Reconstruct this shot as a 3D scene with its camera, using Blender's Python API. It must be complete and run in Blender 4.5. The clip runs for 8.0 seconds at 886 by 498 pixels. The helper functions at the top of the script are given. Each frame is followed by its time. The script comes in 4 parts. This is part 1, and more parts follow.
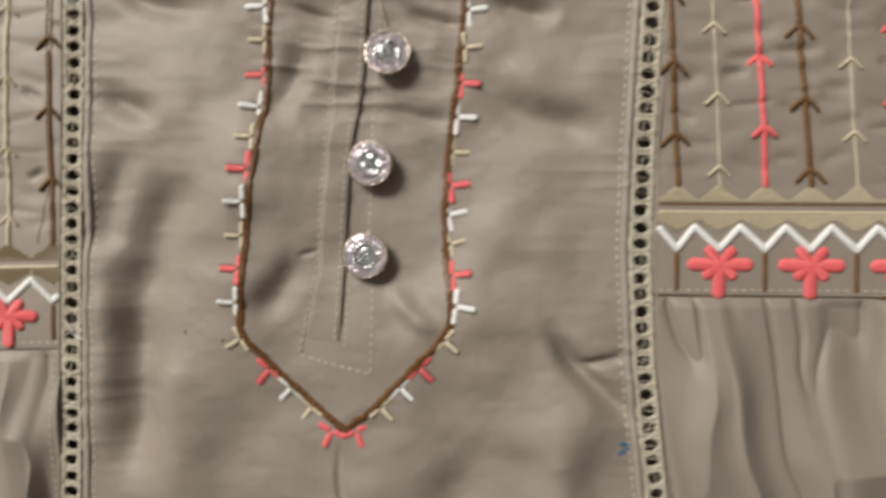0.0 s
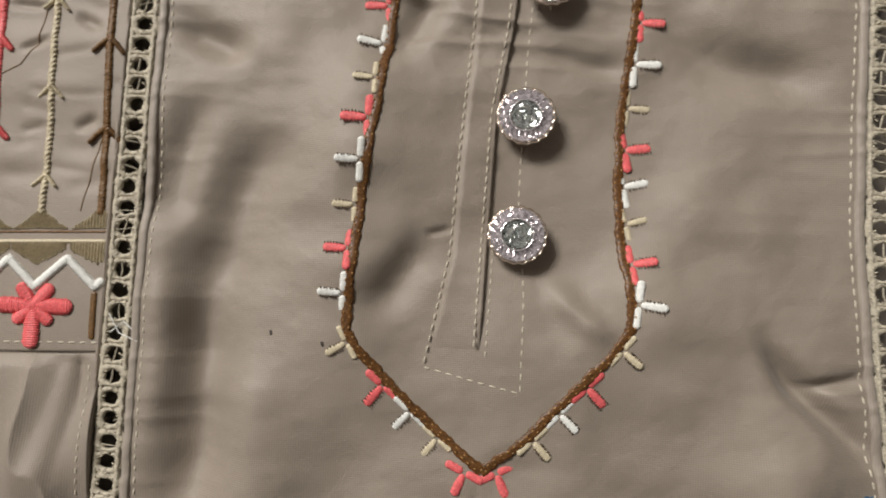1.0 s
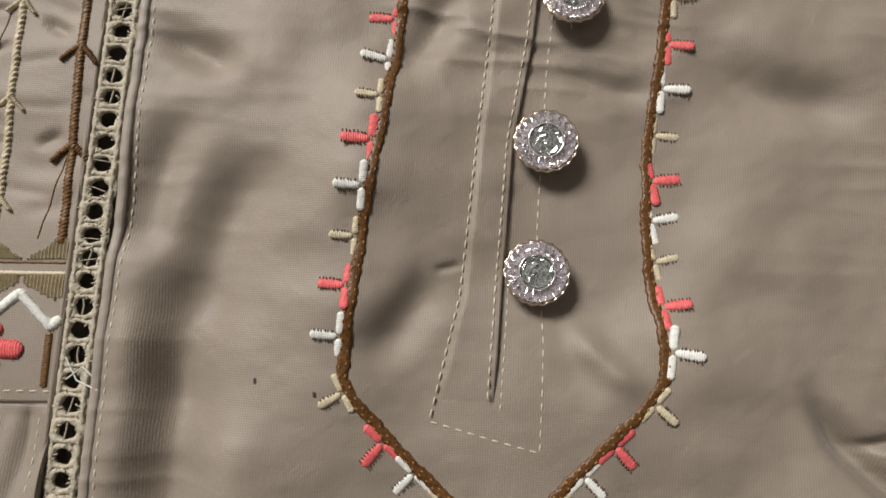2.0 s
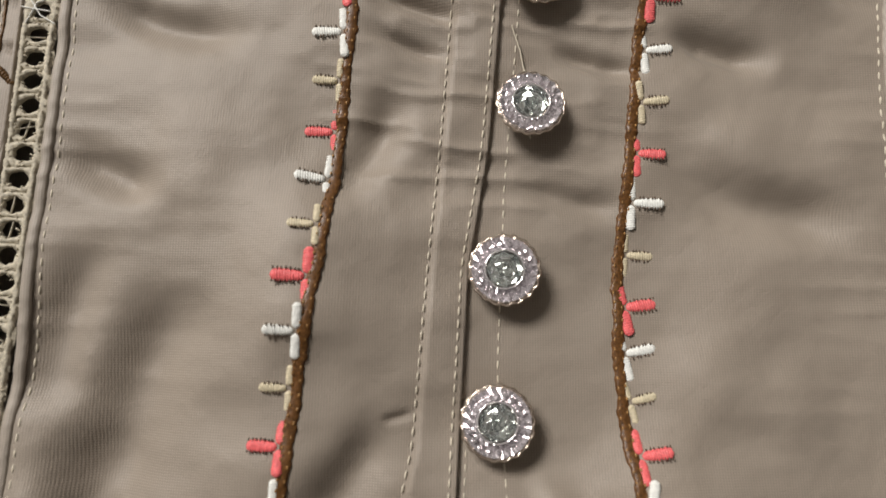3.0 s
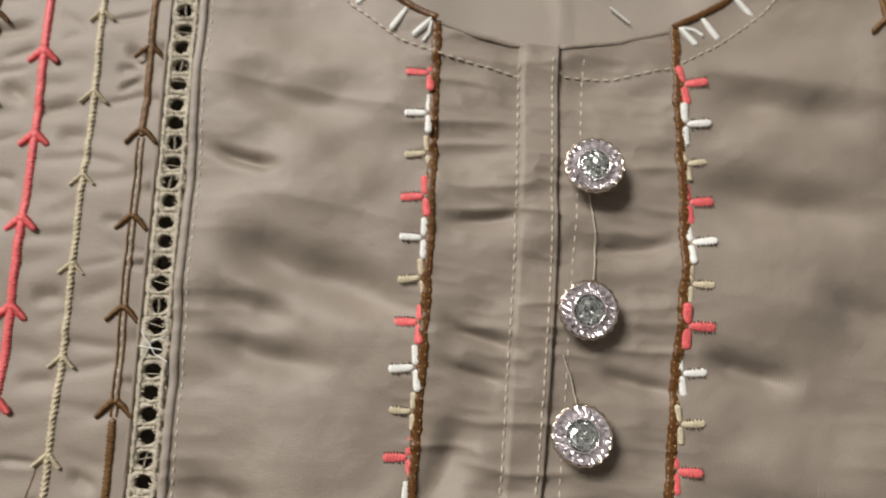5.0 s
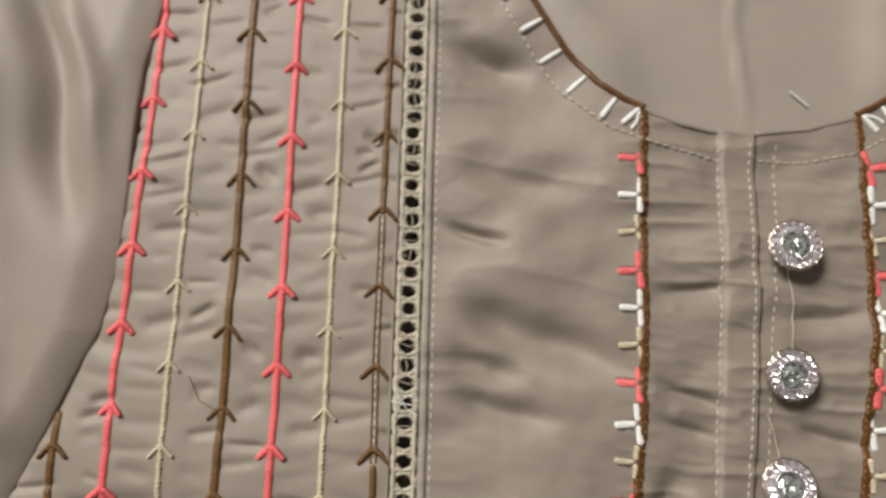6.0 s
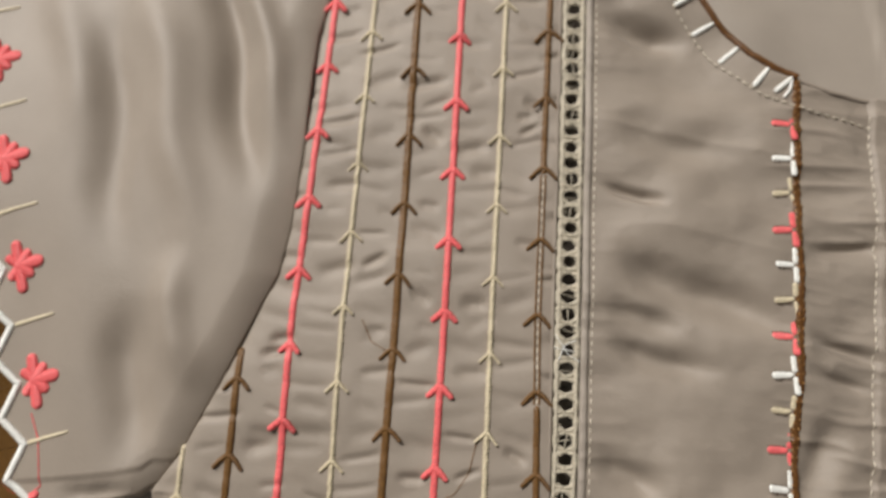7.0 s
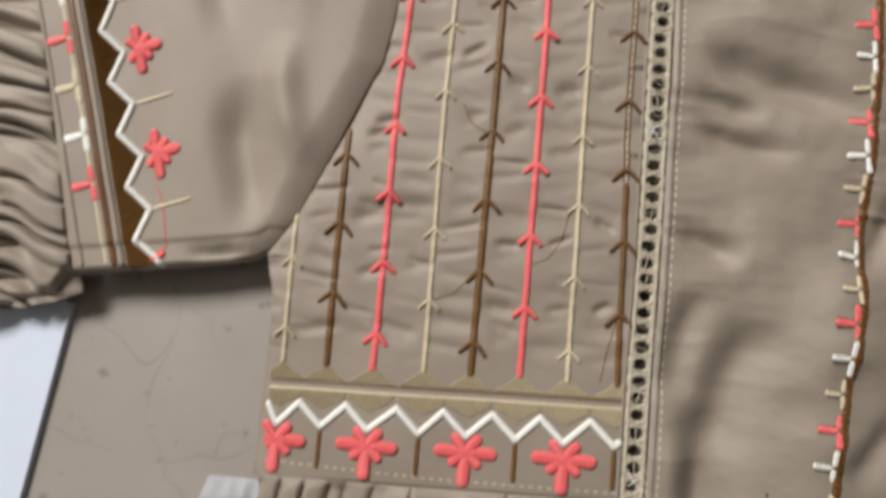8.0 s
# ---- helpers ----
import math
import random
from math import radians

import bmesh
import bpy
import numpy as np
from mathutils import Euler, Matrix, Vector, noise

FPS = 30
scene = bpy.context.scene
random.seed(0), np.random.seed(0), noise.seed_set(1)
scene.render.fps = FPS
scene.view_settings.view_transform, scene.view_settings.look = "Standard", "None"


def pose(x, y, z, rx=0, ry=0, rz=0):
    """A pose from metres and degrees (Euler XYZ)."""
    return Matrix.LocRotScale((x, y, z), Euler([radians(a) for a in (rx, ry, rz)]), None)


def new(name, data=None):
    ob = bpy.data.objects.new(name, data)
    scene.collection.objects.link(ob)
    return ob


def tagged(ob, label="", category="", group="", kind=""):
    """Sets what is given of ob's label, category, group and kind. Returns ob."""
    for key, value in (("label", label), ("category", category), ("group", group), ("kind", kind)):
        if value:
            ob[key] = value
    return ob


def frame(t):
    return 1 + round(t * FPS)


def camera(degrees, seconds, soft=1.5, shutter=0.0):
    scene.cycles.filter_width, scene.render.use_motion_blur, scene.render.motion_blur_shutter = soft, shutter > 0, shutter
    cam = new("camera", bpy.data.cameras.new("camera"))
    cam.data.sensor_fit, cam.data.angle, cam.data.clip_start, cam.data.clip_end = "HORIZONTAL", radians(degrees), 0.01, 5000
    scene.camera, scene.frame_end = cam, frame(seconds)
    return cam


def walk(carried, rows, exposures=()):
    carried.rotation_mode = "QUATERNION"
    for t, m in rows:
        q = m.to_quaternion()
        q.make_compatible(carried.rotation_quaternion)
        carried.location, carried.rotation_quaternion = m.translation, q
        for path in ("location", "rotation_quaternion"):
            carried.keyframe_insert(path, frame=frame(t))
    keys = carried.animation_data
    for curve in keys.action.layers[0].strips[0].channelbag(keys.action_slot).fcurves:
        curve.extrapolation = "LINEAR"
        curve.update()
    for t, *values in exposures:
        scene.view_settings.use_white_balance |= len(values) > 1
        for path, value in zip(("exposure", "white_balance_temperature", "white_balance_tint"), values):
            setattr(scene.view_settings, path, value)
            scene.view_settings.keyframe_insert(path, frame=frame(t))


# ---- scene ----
PATH = [
    (0, 0.0376, 0.0082, 0.2007, -1.56, 3.43, 0.45),
    (0.2, 0.0142, -0.0041, 0.1921, 0.30, 3.02, 1.73),
    (0.3, 0.0085, -0.0046, 0.1888, -0.34, 2.93, 1.95),
    (0.5, -0.0031, -0.0111, 0.1780, 0.58, 2.47, 1.77),
    (0.7, -0.0040, -0.0130, 0.1639, 2.95, 1.68, 1.79),
    (1, -0.0116, -0.0147, 0.1543, 4.15, 2.46, 2.01),
    (1.2, -0.0146, -0.0159, 0.1507, 4.91, 2.75, 2.55),
    (2.3, -0.0207, -0.0070, 0.1338, 8.37, -0.58, 2.47),
    (2.5, -0.0165, 0.0020, 0.1312, 9.16, -0.55, 1.38),
    (2.7, -0.0153, 0.0077, 0.1277, 9.22, -0.95, 1.14),
    (3, -0.0132, 0.0155, 0.1256, 8.84, -0.99, 0.89),
    (3.2, -0.0128, 0.0205, 0.1288, 8.73, -1.10, 0.73),
    (3.5, -0.0139, 0.0278, 0.1339, 9.42, -1.11, 0.68),
    (3.7, -0.0150, 0.0313, 0.1337, 9.76, -1.36, 0.71),
    (4, -0.0133, 0.0396, 0.1355, 10.06, -1.48, 0.39),
    (4.2, -0.0105, 0.0482, 0.1376, 10.74, -1.12, 0.10),
    (5.3, -0.0373, 0.0944, 0.1616, 9.10, 1.37, 0.98),
    (5.5, -0.0479, 0.0962, 0.1647, 9.20, 1.59, 1.10),
    (5.8, -0.0668, 0.1026, 0.1746, 8.53, 2.30, 0.57),
    (6, -0.0828, 0.1049, 0.1816, 8.54, 2.18, 1.10),
    (6.2, -0.0934, 0.0993, 0.1825, 9.82, 1.87, 1.51),
    (6.5, -0.1107, 0.0959, 0.1886, 9.45, 3.11, 2.37),
    (6.7, -0.1188, 0.0911, 0.1909, 10.04, 4.16, 2.78),
    (7, -0.1231, 0.0830, 0.1927, 10.08, 4.57, 2.96),
    (7.5, -0.1373, 0.0618, 0.1877, 8.95, 4.16, 4.08),
    (7.7, -0.1439, 0.0522, 0.1935, 7.40, 4.14, 4.29),
    (8, -0.1510, 0.0240, 0.2026, 5.58, 4.33, 4.67),
]
cam = camera(72.0, 8.0, soft=1.5, shutter=0.25)
cam.data.dof.use_dof, cam.data.dof.focus_distance, cam.data.dof.aperture_fstop = True, 0.137, 9.5
walk(cam, [(t, pose(*p)) for t, *p in PATH], exposures=((0, 0.1), (0.5, 0.0), (8, 0.0)))

# ---- light: an unseen indoor room, one made-up hanging lamp added beside the cloth ----
world = bpy.data.worlds.new("room_air")
scene.world = world
world.use_nodes = True
world.node_tree.nodes["Background"].inputs[0].default_value = (0.9, 0.94, 1.0, 1)
world.node_tree.nodes["Background"].inputs[1].default_value = 0.03
LAMP_AT = Vector((-1.35, 1.5, 1.9))
lamp = bpy.data.lights.new("added_lamp_light", "AREA")
lamp.shape, lamp.size, lamp.energy = "DISK", 1.1, 88
lamp.color = (1.0, 0.96, 0.92)
new("added_lamp_light", lamp).matrix_world = pose(*(LAMP_AT - Vector((0, 0, 0.062))))

# ---- small helpers ----
MM = 0.001
FLOOR_Z = -0.013


def part(name, verts, faces, material, parent=None, label="", smooth=True):
    me = bpy.data.meshes.new(name)
    me.from_pydata([tuple(v) for v in verts], [], faces)
    me.materials.append(material)
    me.polygons.foreach_set("use_smooth", [smooth] * len(me.polygons))
    me.update()
    return child(name, me, parent, label)


def child(name, me, parent=None, label="", m=None):
    ob = new(name, me)
    if parent:
        ob.parent = parent
    if m is not None:
        ob.matrix_local = m
    if label:
        ob["label"] = label
    return ob


def table(pairs):
    """A function that runs straight between pairs (key, value)."""
    pairs = sorted(pairs)
    ks, vs = [p[0] for p in pairs], [p[1] for p in pairs]
    return lambda k: np.interp(k, ks, vs)


def smoothstep(a, b, v):
    t = np.clip((v - a) / (b - a), 0, 1)
    return t * t * (3 - 2 * t)


def lattice(ix, iy, seed):
    h = (ix.astype(np.int64) * 374761393 + iy.astype(np.int64) * 668265263 + seed * 1442695041) & 0x7FFFFFFF
    h = ((h ^ (h >> 13)) * 1274126177) & 0x7FFFFFFF
    return ((h ^ (h >> 16)) & 0xFFFF) / 65535.0


def vnoise(x, y, seed=0):
    """Smooth noise, 0 to 1, over numpy arrays."""
    x, y = np.asarray(x, float), np.asarray(y, float)
    ix, iy = np.floor(x), np.floor(y)
    fx, fy = x - ix, y - iy
    fx, fy = fx * fx * fx * (fx * (6 * fx - 15) + 10), fy * fy * fy * (fy * (6 * fy - 15) + 10)
    a, b = lattice(ix, iy, seed), lattice(ix + 1, iy, seed)
    c, d = lattice(ix, iy + 1, seed), lattice(ix + 1, iy + 1, seed)
    return (a + (b - a) * fx) * (1 - fy) + (c + (d - c) * fx) * fy


def ridged(x, y, seed=0):
    """Noise with sharp crests, 0 to 1."""
    return 1 - np.abs(2 * vnoise(x, y, seed) - 1)


def fold(x, y, x0, y0, x1, y1, wide, high):
    """A crease (high below 0) or ridge along a line, fading to its ends; all in millimetres."""
    dx, dy = x1 - x0, y1 - y0
    length = math.hypot(dx, dy)
    along = ((x - x0) * dx + (y - y0) * dy) / length
    off = (-(x - x0) * dy + (y - y0) * dx) / length + 1.5 * np.sin(along / 9.0)
    fade = smoothstep(-wide, 0.35 * length, along) * (1 - smoothstep(0.65 * length, length + wide, along))
    return high * np.exp(-((off / wide) ** 2)) * fade


# ---- materials ----
def nodes_of(name):
    m = bpy.data.materials.new(name)
    m.use_nodes = True
    t = m.node_tree
    return m, t, t.nodes["Principled BSDF"]


def add_noise(t, coord, scale, detail=3.0, rough=0.55):
    n = t.nodes.new("ShaderNodeTexNoise")
    n.inputs["Scale"].default_value, n.inputs["Detail"].default_value = scale, detail
    n.inputs["Roughness"].default_value = rough
    t.links.new(coord, n.inputs["Vector"])
    return n.outputs["Fac"]


def mix(t, fac, a, b):
    n = t.nodes.new("ShaderNodeMix")
    n.data_type = "RGBA"
    for k, v in ((6, a), (7, b)):
        if isinstance(v, tuple):
            n.inputs[k].default_value = (*v, 1)
        else:
            t.links.new(v, n.inputs[k])
    if isinstance(fac, float):
        n.inputs[0].default_value = fac
    else:
        t.links.new(fac, n.inputs[0])
    return n.outputs[2]


def ramp(t, fac, lo, hi):
    n = t.nodes.new("ShaderNodeMapRange")
    n.inputs[1].default_value, n.inputs[2].default_value = lo, hi
    t.links.new(fac, n.inputs[0])
    return n.outputs[0]


def math_node(t, op, a, b):
    n = t.nodes.new("ShaderNodeMath")
    n.operation = op
    for k, v in ((0, a), (1, b)):
        if isinstance(v, (int, float)):
            n.inputs[k].default_value = v
        else:
            t.links.new(v, n.inputs[k])
    return n.outputs[0]


def bump(t, bsdf, height, strength, distance):
    n = t.nodes.new("ShaderNodeBump")
    n.inputs["Strength"].default_value, n.inputs["Distance"].default_value = strength, distance
    t.links.new(height, n.inputs["Height"])
    t.links.new(n.outputs[0], bsdf.inputs["Normal"])


def wave(t, coord, axis, scale, distort=1.0):
    n = t.nodes.new("ShaderNodeTexWave")
    n.bands_direction = axis
    n.inputs["Scale"].default_value, n.inputs["Distortion"].default_value = scale, distort
    n.inputs["Detail"].default_value, n.inputs["Detail Scale"].default_value = 2, 0.4
    t.links.new(coord, n.inputs["Vector"])
    return n.outputs["Fac"]


def cloth(name, colour, weave=0.35):
    """Plain-woven cotton: fine crossed threads, slubs and a faint mottling."""
    m, t, b = nodes_of(name)
    co = t.nodes.new("ShaderNodeTexCoord").outputs["Object"]
    big = ramp(t, add_noise(t, co, 38, 4), 0.3, 0.7)
    fine = ramp(t, add_noise(t, co, 900, 3), 0.25, 0.75)
    wx, wy = wave(t, co, "X", 560, 1.2), wave(t, co, "Y", 610, 1.2)
    weft = math_node(t, "MULTIPLY", wx, wy)
    grid = math_node(t, "ADD", math_node(t, "MULTIPLY", wx, 0.65), math_node(t, "MULTIPLY", wy, 0.35))
    dark = tuple(c * 0.82 for c in colour)
    light = tuple(min(1, c * 0.99) for c in colour)
    c1 = mix(t, big, dark, light)
    c2 = mix(t, math_node(t, "MULTIPLY", fine, 0.16), c1, tuple(c * 0.62 for c in colour))
    c3 = mix(t, math_node(t, "MULTIPLY", grid, 0.52), c2, tuple(min(1, c * 1.35) for c in colour))
    t.links.new(c3, b.inputs["Base Color"])
    b.inputs["Roughness"].default_value = 0.55
    b.inputs["Sheen Weight"].default_value = 0.12
    b.inputs["Sheen Roughness"].default_value = 0.4
    h = math_node(t, "ADD", math_node(t, "MULTIPLY", weft, weave), math_node(t, "MULTIPLY", fine, 0.35))
    bump(t, b, h, 0.8, 0.00016)
    return m


def thread(name, colour, rough=0.42, spread=0.25):
    """Glossy twisted embroidery thread."""
    m, t, b = nodes_of(name)
    co = t.nodes.new("ShaderNodeTexCoord").outputs["Object"]
    n = ramp(t, add_noise(t, co, 1500, 3), 0.3, 0.7)
    n2 = ramp(t, add_noise(t, co, 260, 2), 0.3, 0.7)
    c = mix(t, n, tuple(v * (1 - spread) for v in colour), tuple(min(1, v * (1 + spread * 0.6)) for v in colour))
    c = mix(t, math_node(t, "MULTIPLY", n2, 0.25), c, tuple(v * 0.75 for v in colour))
    t.links.new(c, b.inputs["Base Color"])
    b.inputs["Roughness"].default_value = rough
    b.inputs["Specular IOR Level"].default_value = 0.35
    bump(t, b, n, 0.5, 0.00008)
    return m


def metal(name, colour, rough, share=1.0):
    m, t, b = nodes_of(name)
    co = t.nodes.new("ShaderNodeTexCoord").outputs["Object"]
    n = ramp(t, add_noise(t, co, 420, 3), 0.3, 0.7)
    t.links.new(mix(t, n, tuple(v * 0.82 for v in colour), colour), b.inputs["Base Color"])
    b.inputs["Metallic"].default_value, b.inputs["Roughness"].default_value = share, rough
    return m


KHAKI = (0.283, 0.240, 0.196)
FABRIC = cloth("khaki_cotton", KHAKI)
LINING = cloth("khaki_cotton_wrong_side", (0.33, 0.288, 0.243), 0.25)
CORAL = thread("coral_thread", (0.84, 0.155, 0.160))
BROWN = thread("brown_thread", (0.135, 0.060, 0.018), 0.36, 0.6)
# Lighter tan for glints painted onto the brown cord.
CORD_GLINT = thread("painted_cord_glint", (0.36, 0.20, 0.07), 0.35, 0.5)
GOLDEN = thread("golden_brown_thread", (0.165, 0.085, 0.022), 0.4)
OLIVE = thread("olive_brown_thread", (0.168, 0.086, 0.027), 0.42, 0.5)
WHITE = thread("white_thread", (0.86, 0.87, 0.83), 0.5, 0.12)
CREAM = thread("cream_thread", (0.66, 0.58, 0.41), 0.4)
BEIGE = thread("straw_thread", (0.46, 0.395, 0.27), 0.42)
LACE = thread("lace_cotton", (0.54, 0.49, 0.385), 0.6, 0.4)
SEWING = thread("sewing_thread", (0.63, 0.57, 0.46), 0.55)
# Dark colour that paints in the shadows between stitches.
TICK = thread("painted_needle_shadow", (0.12, 0.085, 0.06), 0.7)
SILVER = metal("silver_plate", (0.98, 0.95, 0.97), 0.10, 0.85)
ROSE = metal("pale_gold_plate", (0.80, 0.70, 0.60), 0.22)
FOIL = metal("grey_green_foil", (0.95, 0.98, 0.97), 0.06, 0.84)
GLASS, gt, gb = nodes_of("cut_glass")
gb.inputs["Base Color"].default_value = (0.95, 0.98, 0.97, 1)
gb.inputs["Transmission Weight"].default_value, gb.inputs["Roughness"].default_value, gb.inputs["IOR"].default_value = 1.0, 0.03, 1.52


def stone():
    m, t, b = nodes_of("beige_stone")
    co = t.nodes.new("ShaderNodeTexCoord").outputs["Object"]
    big = ramp(t, add_noise(t, co, 9, 5, 0.6), 0.3, 0.7)
    c = mix(t, big, (0.315, 0.283, 0.258), (0.385, 0.352, 0.325))
    fleck = ramp(t, add_noise(t, co, 130, 2, 0.5), 0.66, 0.74)
    c = mix(t, math_node(t, "MULTIPLY", fleck, 0.6), c, (0.17, 0.14, 0.12))
    v = t.nodes.new("ShaderNodeTexVoronoi")
    v.feature = "DISTANCE_TO_EDGE"
    v.inputs["Scale"].default_value = 19
    warp = t.nodes.new("ShaderNodeVectorMath")
    warp.operation = "ADD"
    nz = t.nodes.new("ShaderNodeTexNoise")
    nz.inputs["Scale"].default_value = 16
    t.links.new(co, nz.inputs["Vector"])
    sc = t.nodes.new("ShaderNodeVectorMath")
    sc.operation = "SCALE"
    sc.inputs[3].default_value = 0.09
    t.links.new(nz.outputs["Color"], sc.inputs[0])
    t.links.new(co, warp.inputs[0])
    t.links.new(sc.outputs[0], warp.inputs[1])
    t.links.new(warp.outputs[0], v.inputs["Vector"])
    vein = ramp(t, v.outputs["Distance"], 0.016, 0.0)
    part_of = ramp(t, add_noise(t, co, 14, 2), 0.42, 0.56)
    c = mix(t, math_node(t, "MULTIPLY", math_node(t, "MULTIPLY", vein, part_of), 0.28), c, (0.15, 0.12, 0.10))
    t.links.new(c, b.inputs["Base Color"])
    b.inputs["Roughness"].default_value = 0.35
    bump(t, b, fleck, 0.2, 0.0002)
    return m


def plain(name, colour, rough, scale=40.0, vary=0.06):
    m, t, b = nodes_of(name)
    co = t.nodes.new("ShaderNodeTexCoord").outputs["Object"]
    n = ramp(t, add_noise(t, co, scale, 4), 0.3, 0.7)
    t.links.new(mix(t, n, tuple(c * (1 - vary) for c in colour), colour), b.inputs["Base Color"])
    b.inputs["Roughness"].default_value = rough
    bump(t, b, n, 0.15, 0.0003)
    return m


STONE = stone()
# Grey of the added walls, set low to limit bounce onto the cloth.
PAINT = plain("added_wall_grey", (0.31, 0.30, 0.29), 0.7, 6)
CEILING_PAINT = plain("ceiling_paint", (0.78, 0.77, 0.75), 0.8, 6)
PAPER = plain("white_card", (0.66, 0.74, 0.88), 0.5, 60, 0.03)
INK = plain("blue_ink_mark", (0.07, 0.17, 0.30), 0.7, 900, 0.5)
SPECK = plain("dark_speck", (0.05, 0.04, 0.035), 0.8, 500, 0.3)
CREASE_WHITE = plain("thin_plastic", (0.48, 0.49, 0.52), 0.15, 200, 0.05)
# Emission for the disc of the made-up lamp.
GLOW = bpy.data.materials.new("added_lamp_diffuser")
GLOW.use_nodes = True
GLOW.node_tree.nodes["Principled BSDF"].inputs["Emission Color"].default_value = (1, 0.95, 0.88, 1)
GLOW.node_tree.nodes["Principled BSDF"].inputs["Emission Strength"].default_value = 9.0


# ---- the floor, and an unseen room added to bounce and reflect light ----
def box(x0, y0, z0, x1, y1, z1):
    v = [(x, y, z) for z in (z0, z1) for y in (y0, y1) for x in (x0, x1)]
    return v, [(0, 2, 3, 1), (4, 5, 7, 6), (0, 1, 5, 4), (2, 6, 7, 3), (0, 4, 6, 2), (1, 3, 7, 5)]


def room():
    def slab(name, material, label, *b):
        tagged(part(name, *box(*b), material, smooth=False), label, name.split("_")[0], kind="structure")
    z, top = FLOOR_Z, 2.6
    slab("floor", STONE, "beige grey stone floor with dark flecks and veins", -2.4, -2.0, z - 0.1, 2.2, 2.8, z)
    slab("ceiling", CEILING_PAINT, "unseen white ceiling, added to reflect light", -2.4, -2.0, top, 2.2, 2.8, top + 0.1)
    slab("wall_west", PAINT, "unseen added wall, darkened to cut bounced light", -2.5, -2.0, z, -2.4, 2.8, top)
    slab("wall_east", PAINT, "unseen added wall, darkened to cut bounced light", 2.2, -2.0, z, 2.3, 2.8, top)
    slab("wall_south", PAINT, "unseen added wall, darkened to cut bounced light", -2.4, -2.1, z, 2.2, -2.0, top)
    slab("wall_north", PAINT, "unseen added wall, darkened to cut bounced light", -2.4, 2.8, z, 2.2, 2.9, top)


def turned(profile, steps, lobes=0, depth=0.0):
    """Revolves (radius, height) pairs; lobes scallop the outline."""
    v, f = [], []
    n = len(profile)
    for i in range(steps):
        a = 2 * math.pi * i / steps
        k = 1 + depth * math.cos(lobes * a)
        v += [(r * k * math.cos(a), r * k * math.sin(a), z) for r, z in profile]
    for i in range(steps):
        j = (i + 1) % steps
        f += [(i * n + p, j * n + p, j * n + p + 1, i * n + p + 1) for p in range(n - 1)]
    return v, f


# Unseen lamp body, added around the area light; no such lamp is known.
def added_lamp():
    base = new("added_lamp")
    base.location = LAMP_AT
    tagged(base, "unseen round hanging lamp, added to light the cloth", "lamp")
    part("shade", *turned([(0.0, 0.09), (0.05, 0.085), (0.56, 0.03), (0.60, -0.045), (0.59, -0.05), (0.57, -0.03)], 48), CEILING_PAINT, base)
    part("diffuser", *turned([(0.57, -0.03), (0.3, -0.052), (0.0, -0.055)], 48), GLOW, base, "glowing opal diffuser")
    part("cord", *turned([(0.004, 0.08), (0.004, 2.6 - LAMP_AT.z)], 12), SPECK, base, "thin dark hanging cord")


room()
added_lamp()


# ---- the tunic: lines of its plan, in millimetres ----
lace_left = table([(-140, -103.0), (-65, -102.2), (-30, -102.0), (7, -101.5), (60, -100.4), (130, -100.0), (240, -99.6)])
lace_right = table([(-140, 103.0), (-74, 95.8), (-35, 91.5), (2, 89.6), (38, 90.2), (83, 92.5), (110, 97.5), (139, 103.0), (240, 113.0)])
armhole = table([(36, -228.5), (50, -219.0), (77, -206.5), (84, -203.5), (96, -198.6), (106, -194.0), (123, -191.3), (151, -188.9), (190, -187.6), (211, -183.4), (240, -180.0)])
neck = table([(-100, 245), (-76, 240), (-63.7, 212.5), (-53.8, 196.3), (-44, 184.9), (-29.6, 175.6), (-19, 172), (-9.6, 170.2), (3, 169.1), (20.5, 170.9), (35, 175), (49.6, 183), (65, 195.4), (76, 212), (88, 240), (115, 245)])
placket_edge = table([(-36, -9.0), (-27, -8.6), (1.5, -7.3), (31.8, -5.9), (55, -2.1), (62, -1.4), (110, 2.1), (130, 2.2), (168, 3.5)])
placket_stitch = table([(-34, -22.8), (-5, -17.0), (31, -14.6), (57, -12.4), (110, -9.0), (163, -7.4)])
cuff_seam = lambda y: -298.2 - 0.262 * (y - 35)
sleeve_hem = table([(-350, 7), (-322, 11.3), (-303, 17.5), (-298, 24), (-275, 27), (-253, 30), (-240, 32), (-231, 34), (-228, 36.5)])
band_tilt = lambda x: 0.030 * (x + 106)
COLUMN = 15.6

CENTRE_FOLDS = [
    (-66, 22, -79, -14, 8, -2.0), (-79, -8, -82, -80, 9, -2.7), (-91, 10, -93, -70, 6, 1.6), (-64, -30, -66, -90, 10, 1.4),
    (60, -22, 92, -60, 3.4, -2.6), (71, -35, 86, -30, 1.6, -1.3), (70, -45, 60, -100, 9, 1.8), (40, -60, 20, -120, 12, -2.2),
    (-23, 0, -17, 2.5, 0.9, -0.3), (-7.6, -58, -8.2, -135, 1.0, -0.6),
]
UPPER_FOLDS = [
    (-85, 117, -34, 94, 6, -2.2), (-91, 140, -70, 135.5, 1.6, -1.3), (-91, 199, -64, 189, 4, -1.8), (-88, 90, -56, 81, 4, -1.5),
    (-92, 55, -72, 48, 4.5, -1.8), (-91, 103, -66, 95, 4, -1.4), (-84, 34, -94, 0, 6, -2.2), (-86, 160, -45, 150, 6, -1.3),
]
